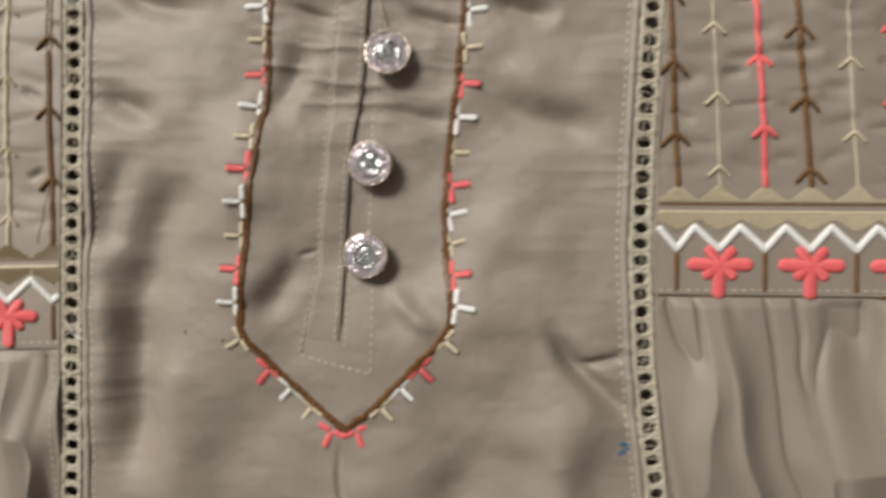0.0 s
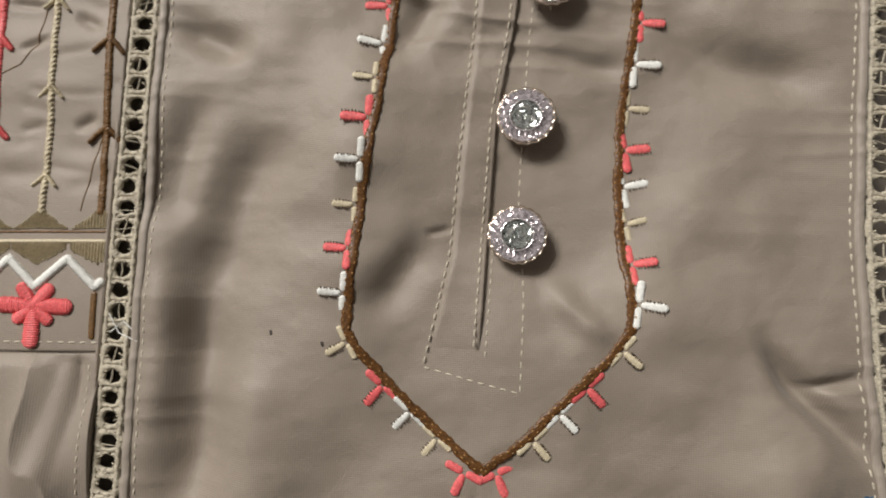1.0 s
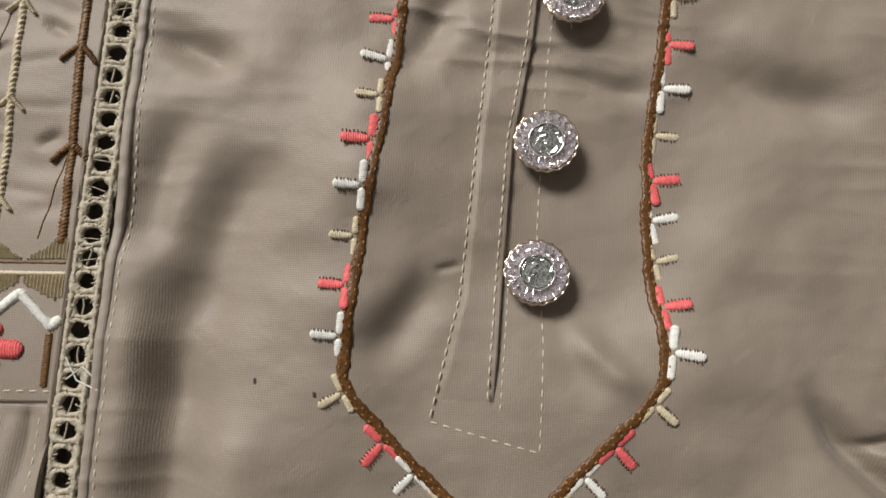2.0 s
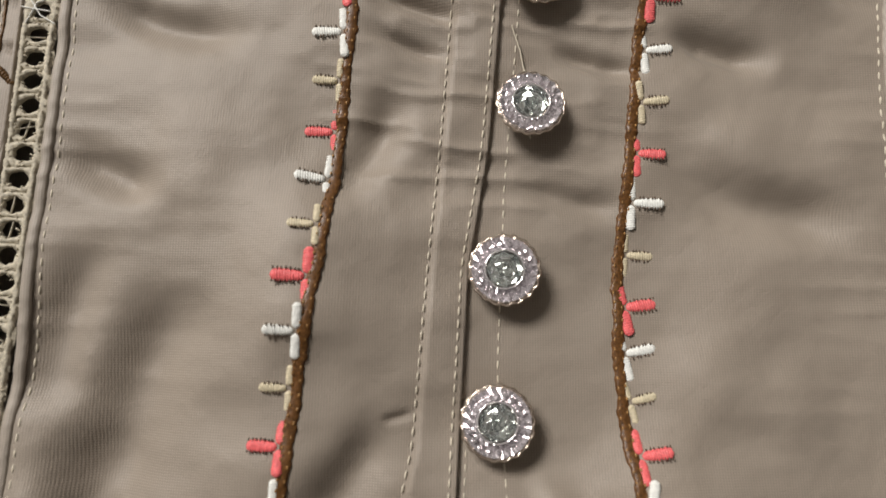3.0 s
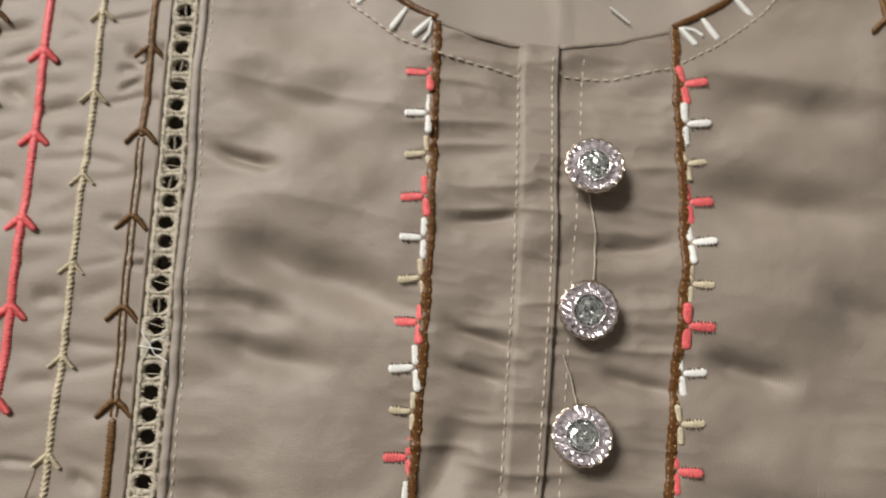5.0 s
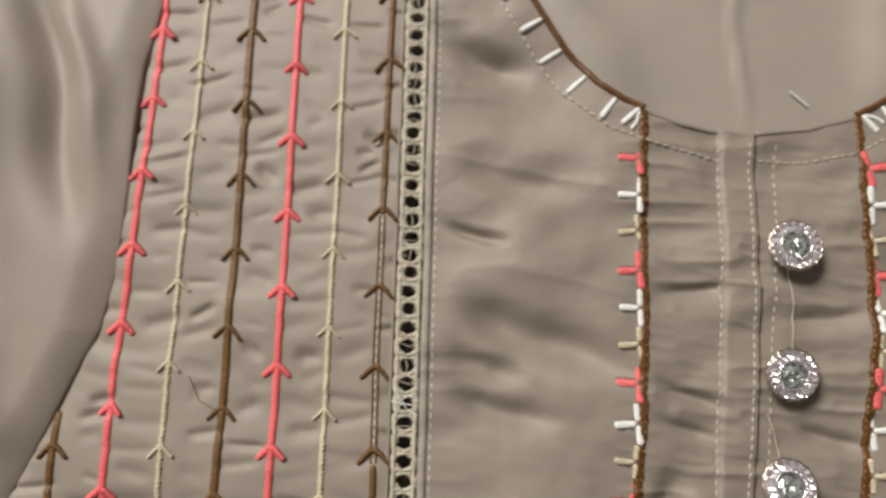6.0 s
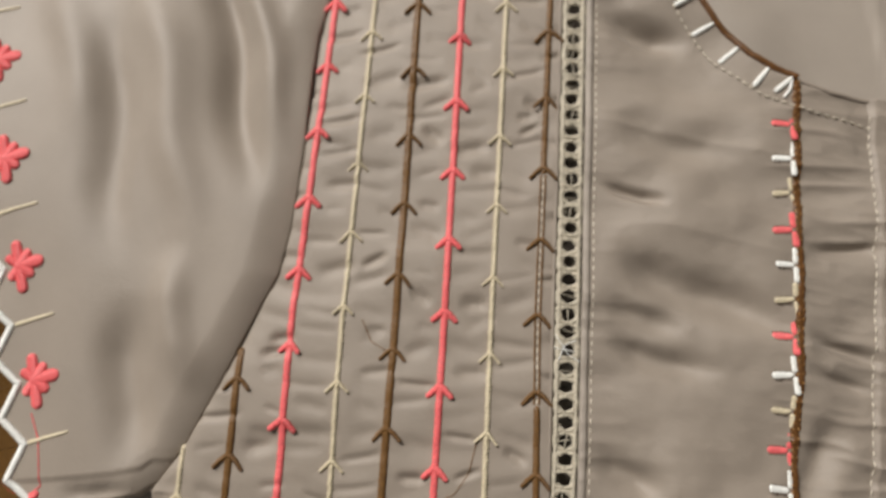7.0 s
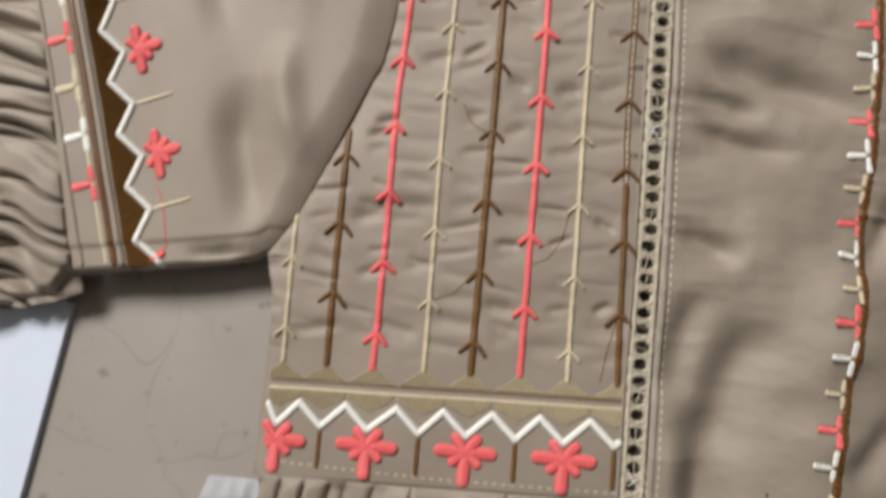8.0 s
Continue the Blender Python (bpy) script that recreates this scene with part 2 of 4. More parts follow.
RIGHT_FOLDS = [
    (40, 86, 62, 80, 3, -1.4), (38, 55, 78, 38, 6, -2.2), (68, 102, 98, 92, 5, -1.8), (40, 132, 80, 120, 6, -1.8),
    (44, 160, 82, 145, 5, -1.6), (40, 15, 70, -5, 8, 1.2),
]
PLACKET_FOLDS = [
    (-30, 95, -6, 88, 2.0, -1.1), (-29, 84, -10, 80, 1.8, -0.8), (12, 82, 33, 78, 2.2, -1.1), (10, 113, 36, 116, 2.5, -1.0),
    (-29, 120, -4, 124, 1.8, -0.7), (6, 50, 28, 46, 3.0, -1.0), (-34, 45, -22, 70, 4.5, -1.3), (8, -12, 24, -24, 3.5, 1.1),
    (-36, -20, -24, 0, 5, -1.2),
]
SLEEVE_FOLDS = [
    (-228, 230, -205, 130, 6, -3.6), (-250, 220, -222, 110, 8, 2.6), (-242, 92, -236, 44, 7.5, -2.6), (-262, 200, -250, 110, 7, -2.2),
    (-215, 225, -196, 150, 5, 2.2), (-228, 110, -222, 70, 6, 2.0), (-285, 215, -262, 150, 8, 1.8),
]


def sum_folds(x, y, folds):
    z = np.zeros_like(x)
    for f in folds:
        z = z + 2.7 * fold(x, y, *f)
    return z


def lie(x, y):
    """How the front lies: a long swell under the placket's west border, sinking towards the buttons."""
    bell = lambda v, at, wide: np.exp(-(((v - at) / wide) ** 2))
    z = 4.6 * bell(x, -43, 15) * smoothstep(-62, -20, y) * (1 - smoothstep(30, 64, y))
    z = z + 2.6 * bell(x, -39, 14) * smoothstep(58, 84, y) * (1 - smoothstep(125, 152, y))
    z = z - 0.6 * bell(x, -76, 16) * (1 - smoothstep(-10, 34, y))
    z = z + 3.0 * bell(x, 34, 12) * bell(y, -11, 14) - 2.2 * bell(x, 32, 15) * bell(y, 34, 26)
    return z - 1.8 * bell(x, 12, 20) * smoothstep(-30, 0, y) * (1 - smoothstep(130, 165, y))


def z_centre(x, y):
    x, y = np.asarray(x, float), np.asarray(y, float)
    z = 4.6 * (vnoise(x / 34, y / 26, 3) - 0.5) + 1.7 * (vnoise(x / 13, y / 10, 4) - 0.5)
    z = z + sum_folds(x, y, CENTRE_FOLDS) + sum_folds(x, y, UPPER_FOLDS) + sum_folds(x, y, RIGHT_FOLDS) + sum_folds(x, y, PLACKET_FOLDS)
    from_left, from_right = x - lace_left(y), lace_right(y) - x
    pucker = ridged(x / 30 + 7, y / 5.2, 11) - 0.5
    z = z + 1.9 * pucker * (np.exp(-from_left / 12) + np.exp(-from_right / 12))
    z = z * (0.35 + 0.65 * smoothstep(3, 22, np.minimum(from_left, from_right)))
    z = z + lie(x, y)
    middle = smoothstep(-44, -28, x) * (1 - smoothstep(28, 42, x)) * smoothstep(20, 70, y)
    z = z + 1.25 * (ridged(x / 24 + 3 + 0.02 * y, y / 6.0, 21) - 0.5) * middle
    z = z + 0.4 * (ridged(x / 9 + 1, (y + 0.15 * x) / 3.4, 27) - 0.5) * middle
    sides = smoothstep(70, 110, y) * (1 - middle)
    z = z + 1.9 * (ridged(x / 60 + 5, (y + 0.2 * x) / 15.0, 23) - 0.5) * sides
    return z + 0.16 * (vnoise(x / 3.5, y / 2.5, 8) - 0.5)


def wrinkle_field():
    """Short soft creases between the corded columns, laid out once on a fine grid."""
    rng = random.Random(17)
    gx, gy = np.arange(-230.0, 192.0, 0.7), np.arange(-40.0, 242.0, 0.7)
    z = np.zeros((len(gy), len(gx)))
    for first, count, side in ((108.8, 8, -1), (98.0, 6, 1)):
        for c in range(-1, count):
            y = -2.0 if side < 0 else 24.0
            while y < 240:
                x0 = side * (first + COLUMN * c + rng.uniform(-2, 4))
                x1 = side * (first + COLUMN * (c + 1) + rng.uniform(-4, 3))
                if rng.random() < 0.45:
                    x1 = x0 + 0.55 * (x1 - x0)
                x0, x1 = min(x0, x1), max(x0, x1)
                rise = rng.uniform(-2.5, 5.5)
                wide, high = rng.uniform(0.9, 2.6), -0.3 - 1.2 * rng.random() ** 1.6
                i0, i1 = np.searchsorted(gx, (x0 - 8, x1 + 8))
                j0, j1 = np.searchsorted(gy, (y - 14, y + 14))
                xx, yy = np.meshgrid(gx[i0:i1], gy[j0:j1])
                z[j0:j1, i0:i1] += fold(xx, yy, x0, y, x1, y + rise, wide, high)
                y += rng.uniform(3.6, 11.5)
    return gx, gy, z


WRINKLE_X, WRINKLE_Y, WRINKLE_Z = wrinkle_field()


def wrinkles(x, y):
    u = np.clip((x - WRINKLE_X[0]) / 0.7, 0, len(WRINKLE_X) - 1.001)
    v = np.clip((y - WRINKLE_Y[0]) / 0.7, 0, len(WRINKLE_Y) - 1.001)
    i, j = u.astype(int), v.astype(int)
    fu, fv = u - i, v - j
    low = WRINKLE_Z[j, i] * (1 - fu) + WRINKLE_Z[j, i + 1] * fu
    high = WRINKLE_Z[j + 1, i] * (1 - fu) + WRINKLE_Z[j + 1, i + 1] * fu
    return low * (1 - fv) + high * fv


def z_side(x, y):
    x, y = np.asarray(x, float), np.asarray(y, float)
    free = smoothstep(2, 14, np.where(x > 0, y - 18, y))
    z = wrinkles(x, y) * free + 1.8 * (vnoise(x / 30, y / 22, 33) - 0.5) + 0.5 * (vnoise(x / 9, y / 6, 35) - 0.5) * free
    edge = np.where(x < 0, x - np.where(y > 36, armhole(y), -224.0), 60.0)
    return z - 0.9 * np.exp(-np.maximum(edge, 0) / 2.0) * (x < 0)


def z_skirt(x, y):
    x, y = np.asarray(x, float), np.asarray(y, float)
    seam = np.where(x > 0, -11.5, -33.0 + band_tilt(x))
    drop = np.maximum(seam - y, 0)
    u = x + drop * 0.16 * np.sign(x) * -1 + 4 * vnoise(x / 18, y / 20, 41)
    a = ridged(u / 16.0, y / 120, 42) ** 2 - 0.3
    b = 0.3 - ridged(u / 7.5 + 9, y / 60, 43) ** 4
    grow = smoothstep(0, 35, drop)
    z = a * (2.0 + 7.0 * grow) + b * (3.0 - 1.0 * grow) + 0.9 * (vnoise(x / 22, y / 22, 44) - 0.5)
    return z * smoothstep(0, 4, drop) - 0.6 * np.exp(-drop / 1.5)


def z_sleeve(x, y):
    x, y = np.asarray(x, float), np.asarray(y, float)
    z = 1.4 + 4.0 * (vnoise((x + 0.3 * y) / 26, y / 70, 51) - 0.5) + 0.6 * sum_folds(x, y, SLEEVE_FOLDS)
    into = armhole(y) - x
    z = z + 0.8 * (vnoise(x / 16, (y + 0.3 * x) / 22, 52) - 0.5)
    z = z + 2.2 * smoothstep(0, 12, into) - 1.9 * np.exp(-np.maximum(into, 0) / 2.5)
    up = y - sleeve_hem(x)
    z = z - 0.7 * smoothstep(10.5, 8.0, up) - 3.0 * np.clip(1 - up / 2.5, 0, 1) ** 2 + 1.6 * fold(x, y, -254, 34, -236, 38, 3.0, -1.3)
    z = z + 1.3 * (ridged(x / 9, y / 26, 54) - 0.5) * np.exp(-np.maximum(up, 0) / 9) * (x > -262)
    return z


def z_flounce(x, y):
    x, y = np.asarray(x, float), np.asarray(y, float)
    out = np.maximum(cuff_seam(y) - x, 0)
    s = y - 0.27 * out + 5 * vnoise(x / 16, y / 16, 61)
    g = 0.35 - 1.3 * ridged(x / 60, s / 5.5, 62) ** 3
    z = 3.4 + g * (4.2 + 3.4 * smoothstep(0, 25, out)) + 0.8 * (vnoise(x / 12, y / 12, 63) - 0.5) - 1.6 * np.exp(-out / 2.0)
    return z - 4.0 * np.clip(1 - (y - sleeve_hem(x)) / 4.0, 0, 1) ** 2.0


def surf(x, y):
    """Height of the cloth, in millimetres, at a place of the plan."""
    x, y = float(x), float(y)
    if x < cuff_seam(y):
        return float(z_flounce(x, y))
    if x < lace_left(y) - 4:
        if y > 36 and x < armhole(y) or x < -229:
            return float(z_sleeve(x, y))
        return float(z_skirt(x, y)) if y < -33 + band_tilt(x) else float(z_side(x, y))
    if x > lace_right(y) + 4:
        return float(z_skirt(x, y)) if y < -11.5 else float(z_side(x, y))
    return float(z_centre(x, y))


tunic = new("tunic")
tagged(tunic, "khaki cotton tunic with coral and brown embroidery, laid flat on stone", "tunic")


def sheet(name, x_of, y_of, nx, ny, zf, material, label="", rim=1.6, lift=0.0):
    """A cloth panel: x_of(u, y) and y_of(u, v) lay a grid out in the plan, zf lifts it, the rim turns down."""
    u, v = np.meshgrid(np.linspace(0, 1, nx), np.linspace(0, 1, ny))
    y = y_of(u, v)
    x = x_of(u, y)
    z = zf(x, y) + lift
    grid = np.stack([x, y, z], -1)
    low = grid - np.array([0, 0, rim])
    grid = np.concatenate([low[:1], grid, low[-1:]], 0)
    side0, side1 = grid[:, :1].copy(), grid[:, -1:].copy()
    side0[1:-1, :, 2] -= rim
    side1[1:-1, :, 2] -= rim
    grid = np.concatenate([side0, grid, side1], 1)
    h, w = grid.shape[:2]
    i = np.arange(h * w).reshape(h, w)
    faces = np.stack([i[:-1, :-1], i[:-1, 1:], i[1:, 1:], i[1:, :-1]], -1).reshape(-1, 4)
    return part(name, (grid.reshape(-1, 3) * MM).tolist(), faces.tolist(), material, tunic, label)


def between(a, b):
    return lambda u, y: a(y) * (1 - u) + b(y) * u


def panels():
    sheet("front_panel", between(lambda y: lace_left(y) + 4.4, lambda y: lace_right(y) - 4.4),
          lambda u, v: -140 + v * (neck(-95 + u * 200) + 140), 300, 520, z_centre, FABRIC)
    low_l = lambda u: -33 + band_tilt(-223 + u * 117)
    side_l = lambda y: np.where(y > 36, armhole(np.maximum(y, 36)) + 0.35, -224.0 + 0.02 * (y - 36) - 3.6 * smoothstep(20, 36, y))
    sheet("side_panel", between(side_l, lambda y: lace_left(y) - 3.9),
          lambda u, v: low_l(u) + v * (240 - low_l(u)), 240, 480, z_side, FABRIC)
    sheet("side_panel", between(lambda y: lace_right(y) + 3.9, lambda y: 190 + 0 * y),
          lambda u, v: -11.5 + v * 251.5, 150, 440, z_side, FABRIC)
    sheet("skirt_panel", between(lambda y: -223.0 + 0 * y, lambda y: lace_left(y) - 3.9),
          lambda u, v: -140 + v * (low_l(u) - 0.4 + 140), 300, 160, z_skirt, FABRIC, "gathered khaki cotton below the band")
    sheet("skirt_panel", between(lambda y: lace_right(y) + 3.9, lambda y: 190 + 0 * y),
          lambda u, v: -140 + v * 128.1, 260, 190, z_skirt, FABRIC, "gathered khaki cotton below the band")
    bottom = lambda u: sleeve_hem(-298 + u * 70)
    sheet("sleeve", between(lambda y: cuff_seam(y) + 0.3, lambda y: np.where(y > 36, armhole(np.maximum(y, 36)), -228.5) - 0.35),
          lambda u, v: bottom(u) + v ** 1.25 * (240 - bottom(u)), 220, 340, z_sleeve, FABRIC, rim=1.6)
    hem = lambda u: sleeve_hem(-352 + u * 50)
    sheet("flounce", between(lambda y: cuff_seam(y) - 52, lambda y: cuff_seam(y) - 0.3),
          lambda u, v: hem(u) + v ** 1.25 * (240 - hem(u)), 130, 360, z_flounce, FABRIC, "gathered khaki sleeve flounce", rim=1.6)
    back = lambda x, y: -11.4 + 1.2 * vnoise(x / 30, y / 40, 71) + sum_folds(x, y, [(5, 168, 6, 240, 1.2, 0.5), (48, 175, 60, 240, 9, 1.2), (-30, 180, -60, 240, 10, 1.0)])
    sheet("back_panel", between(lambda y: -218 + 0 * y, lambda y: 186 + 0 * y), lambda u, v: -138 + v * 382, 200, 190, back, LINING, rim=0.8)
    # the buttoned placket: an overlapping strip with a folded edge
    strip = lambda x, y: z_centre(x, y) - 0.45 + 1.75 * smoothstep(0, 3.0, x - placket_stitch(y) + 1) * smoothstep(-34, -18, y)
    sheet("placket", between(lambda y: placket_stitch(y) - 1.0, placket_edge), lambda u, v: -33.5 - 1.5 * u + v * (neck(-9 + u * 12.5) + 33.1 + 1.5 * u), 26, 420, strip, FABRIC, "folded buttoned front strip", rim=1.3)


# ---- stitched work ----
def stroke(points, width, high, pitch=0.6, ridge=0.16, skew=1.2, step=0.16, zf=surf, taper=True, lift=0.0, across=7):
    """A raised satin-stitched line along points of the plan, ribbed by its threads. Width may be a function of 0..1. Vertices in millimetres."""
    pts = [np.array(p, float) for p in points]
    legs = [float(np.linalg.norm(b - a)) for a, b in zip(pts, pts[1:])]
    total = sum(legs)
    n = max(4, int(total / step))
    verts, faces = [], []
    heads = np.cumsum([0] + legs)
    place = lambda s: np.array([np.interp(s, heads, [p[k] for p in pts]) for k in (0, 1)])
    wf = width if callable(width) else (lambda k: width)
    for i in range(n + 1):
        s = total * i / n
        p, d = place(s), place(min(total, s + 0.8)) - place(max(0, s - 0.8))
        d = d / (np.linalg.norm(d) + 1e-9)
        side = np.array([-d[1], d[0]])
        k = i / n
        end = 1.0 if not taper else min(1.0, math.sqrt(max(0.02, 1 - (1 - min(k, 1 - k) * total / (0.5 * wf(k) + 1e-6)) ** 2)) if min(k, 1 - k) * total < 0.5 * wf(k) else 1.0)
        z0 = zf(p[0], p[1]) + lift if zf else lift
        for j in range(across):
            a = math.pi * j / (across - 1)
            turn = s / pitch + skew * math.cos(a) / math.pi
            beat = math.sin(2 * math.pi * turn)
            odd = ((math.floor(turn) * 7919 + (j > across // 2) * 31 + int(total * 13)) * 2654435761 % 1000) / 1000 - 0.5
            rib = 1 + ridge * (beat + 0.8 * odd)
            r = 0.5 * wf(k) * end * (1 + ridge * (0.8 * beat + 0.9 * odd) * abs(math.cos(a)))
            q = p + side * r * math.cos(a)
            verts.append((q[0], q[1], z0 - 0.12 + high * end * math.sin(a) ** 0.8 * rib))
    for i in range(n):
        faces += [(i * across + j, i * across + j + 1, (i + 1) * across + j + 1, (i + 1) * across + j) for j in range(across - 1)]
    return verts, faces


def joined(*pieces):
    verts, faces = [], []
    for v, f in pieces:
        faces += [tuple(k + len(verts) for k in q) for q in f]
        verts += v
    return verts, faces


def data(name, piece, material):
    """Mesh data, metres, to be shared between alike pieces."""
    me = bpy.data.meshes.new(name)
    me.from_pydata([(x * MM, y * MM, z * MM) for x, y, z in piece[0]], [], piece[1])
    me.materials.append(material)
    me.polygons.foreach_set("use_smooth", [True] * len(me.polygons))
    me.update()
    return me


def line(name, points, width, high, material, parent=None, label="", **k):
    v, f = stroke(points, width, high, **k)
    return part(name, [(x * MM, y * MM, z * MM) for x, y, z in v], f, material, parent or tunic, label)


def spot(x, y, angle, lift=0.0, scale=1.0, zf=surf):
    """The pose of a stitched piece lying on the cloth; angle in degrees."""
    e = 1.5
    nx, ny = -(zf(x + e, y) - zf(x - e, y)) / (2 * e), -(zf(x, y + e) - zf(x, y - e)) / (2 * e)
    tilt = Vector((0, 0, 1)).rotation_difference(Vector((nx, ny, 1)).normalized()).to_matrix().to_4x4()
    return Matrix.Translation((x * MM, y * MM, (zf(x, y) + lift) * MM)) @ tilt @ Matrix.Rotation(radians(angle), 4, "Z") @ Matrix.Scale(scale, 4)


def walk_along(points):
    """Length of a polyline and a function giving place and heading at a length along it."""
    pts = [np.array(p, float) for p in points]
    heads = np.cumsum([0] + [float(np.linalg.norm(b - a)) for a, b in zip(pts, pts[1:])])

    def at(s):
        p = np.array([np.interp(s, heads, [q[k] for q in pts]) for k in (0, 1)])
        i = min(max(int(np.searchsorted(heads, s, side="right")) - 1, 0), len(pts) - 2)
        d = (pts[i + 1] - pts[i]) / (heads[i + 1] - heads[i])
        return p, d
    return heads[-1], at


def petal(length, wide, high, pitch=0.62):
    """A satin petal along +x, narrow at the root."""
    return stroke([(0, 0), (length, 0)], lambda k: wide * (0.62 + 0.38 * math.sin(min(1, k * 1.6) * math.pi / 2)), high, pitch=pitch, ridge=0.13, zf=None, skew=0.7, step=0.13)


def sprig(length, wide, lobe, lobe_wide):
    """An arm along +x and two lobes along the border."""
    bits = [petal(length, wide, 0.55, 0.5)]
    for s in (1, -1):
        bits.append(stroke([(-0.5, 0.5 * s), (-0.5, lobe * s)], lobe_wide, 0.5, pitch=0.5, ridge=0.12, zf=None, skew=0.9, step=0.13))
    return joined(*bits)


def ticks(length, wide):
    """Fine dark needle ticks along both sides of a sprig's arm, drawn in as its small shadows."""
    rng = random.Random(int(length * 10 + wide * 100))
    bits = []
    for i in range(int(length / 0.8) - 1):
        for s in (1, -1):
            x = 1.2 + 0.8 * i + rng.uniform(-0.12, 0.12)
            bits.append(stroke([(x, 0.36 * wide * s), (x + rng.uniform(-0.15, 0.15), (0.5 * wide + rng.uniform(0.2, 0.55)) * s)], 0.36, 0.3, zf=None, step=0.3, across=5, lift=0.32))
    return joined(*bits)


BORDER_LEFT = [(-29.6, 175.2), (-30.4, 145.6), (-30.9, 118), (-31.7, 95), (-33.4, 66), (-34.5, 52), (-36.6, 31), (-39.2, 12), (-40.9, -5), (-42.2, -20), (-41.7, -25.5), (-39.0, -30), (-29.5, -39.5), (-17.7, -50.2), (-7.5, -58.8)]
BORDER_RIGHT = [(35.6, 174.8), (35.2, 154), (35.6, 124), (34.8, 108), (32.2, 84), (29.6, 56), (26.7, 33), (25.8, 14), (26.8, -2.2), (28.7, -16), (28.4, -22.5), (23.8, -29), (14.2, -39), (3.4, -50.5), (-7.5, -58.8)]
NECK_LEFT = [(-29.4, 175.9), (-36, 179.4), (-43, 184.4), (-53.2, 196), (-63.7, 212.5), (-75, 236)]
NECK_RIGHT = [(35.2, 175.2), (42, 178.6), (49.8, 183.2), (64.9, 195.4), (75, 212), (86, 238)]


def borders():
    def uneven(pts, n, seed):
        total, at = walk_along(pts)
        out = []
        for i in range(n + 1):
            p, d = at(total * i / n)
            off = 0.35 * (float(vnoise(i * 0.45, seed, 13)) - 0.5) + 0.3 * (float(vnoise(i * 1.1, seed, 14)) - 0.5)
            out.append((p[0] - d[1] * off, p[1] + d[0] * off))
        return out
    for n, pts in enumerate((BORDER_LEFT, BORDER_RIGHT)):
        line("border_cord", uneven(pts, 150, n), lambda k: 2.6 + 0.2 * math.sin(k * 90) + 0.2 * math.sin(k * 311), 0.65, BROWN, label="brown couched cord edging the placket", pitch=2.3, ridge=0.09, skew=4.0, step=0.16, taper=False, across=9)
        # The cord's highlights are drawn as two rows of tan strokes.
        for side in (-0.75, 0.7):
            stitches("cord_highlight", [(x + side, y) for x, y in uneven(pts, 150, n)], 0.8, 2.0 if side < 0 else 2.7, 0.42, CORD_GLINT, "short tan strokes painted as glints along the cord", lift=0.5)
    for pts in (NECK_LEFT, NECK_RIGHT):
        line("neck_cord", pts, 2.0, 0.9, BROWN, label="brown cord along the neckline", pitch=1.0, ridge=0.14, skew=3.0, step=0.17, taper=False, across=9)
    coral = data("sprig_coral", sprig(6.4, 2.5, 5.8, 2.2), CORAL)
    white = data("sprig_white", sprig(6.2, 2.2, 5.8, 1.9), WHITE)
    cream = data("sprig_cream", sprig(5.6, 2.0, 4.8, 1.6), CREAM)
    kinds = ((coral, "coral"), (white, "white"), (cream, "cream"))
    tick = {"coral": data("ticks_coral", ticks(6.4, 2.5), TICK), "white": data("ticks_white", ticks(6.2, 2.1), TICK), "cream": data("ticks_cream", ticks(5.4, 1.9), TICK)}
    left_y = [160.7, 126.7, 93.3, 60.2, 27.7, -4.5, -37.5]
    right_y = [157.7, 125.5, 93.4, 58.0, 24.0, -6.2, -36.0]
    for pts, ys, side in ((BORDER_LEFT, left_y, -1), (BORDER_RIGHT, right_y, 1)):
        total, at = walk_along(pts)
        grid = np.linspace(0, total, 900)
        along_y = [at(s)[0][1] for s in grid]
        rng = random.Random(5 + side)
        for n in range(21):
            k, third = divmod(n, 3)
            if k < 6:
                y = ys[k] + (ys[k + 1] - ys[k]) * third / 3 + rng.uniform(-0.5, 0.5)
                s = float(np.interp(-y, [-v for v in along_y], grid))
                if k == 5 and third == 2:
                    s += 1.0
            else:
                s = float(np.interp(-ys[6], [-v for v in along_y], grid)) + third * 9.4
                s = min(s, total - 3.5)
            me, colour = kinds[third]
            p, d = at(s)
            out = np.array([d[1], -d[0]]) * (-side) * -1
            if out[0] * side < 0 and abs(d[1]) > 0.5:
                out = -out
            ang = math.degrees(math.atan2(out[1], out[0])) + rng.uniform(-5, 5) - ((5 if side < 0 else -7) * side if k < 5 else 0)
            q = p + out * 1.75
            sewn = child("embroidered_sprig", me, tunic, colour + " satin-stitched sprig", spot(q[0], q[1], ang, 0.05, rng.uniform(0.93, 1.06)))
            child("stitch_shadow_strokes", tick[colour], sewn, "fine dark strokes painted as shadows beside the stitches")
        tip_p, tip_d = at(total - 2.5)
        q = tip_p + np.array([side * 2.2, -2.2])
        child("embroidered_sprig", coral, tunic, "coral satin-stitched sprig", spot(q[0], q[1], -90 + side * 25, 0.05, 0.9))
    corner = data("neck_corner", joined(petal(7.2, 1.7, 0.8), stroke([(0.5, 0.4), (3.4, 2.6), (6.4, 3.2)], 1.0, 0.6, zf=None)), WHITE)
    for x, y, turn in ((-31.0, 176.0, 222), (36.8, 175.4, -48)):
        child("embroidered_arm", corner, tunic, "white satin-stitched arm at the neckline corner", spot(x, y, turn, 0.05))
    arm = data("neck_arm", petal(7.8, 1.8, 0.8), WHITE)
    for pts, side in ((NECK_LEFT, -1), (NECK_RIGHT, 1)):
        total, at = walk_along(pts)
        s = 9.0
        while s < total - 2:
            p, d = at(s)
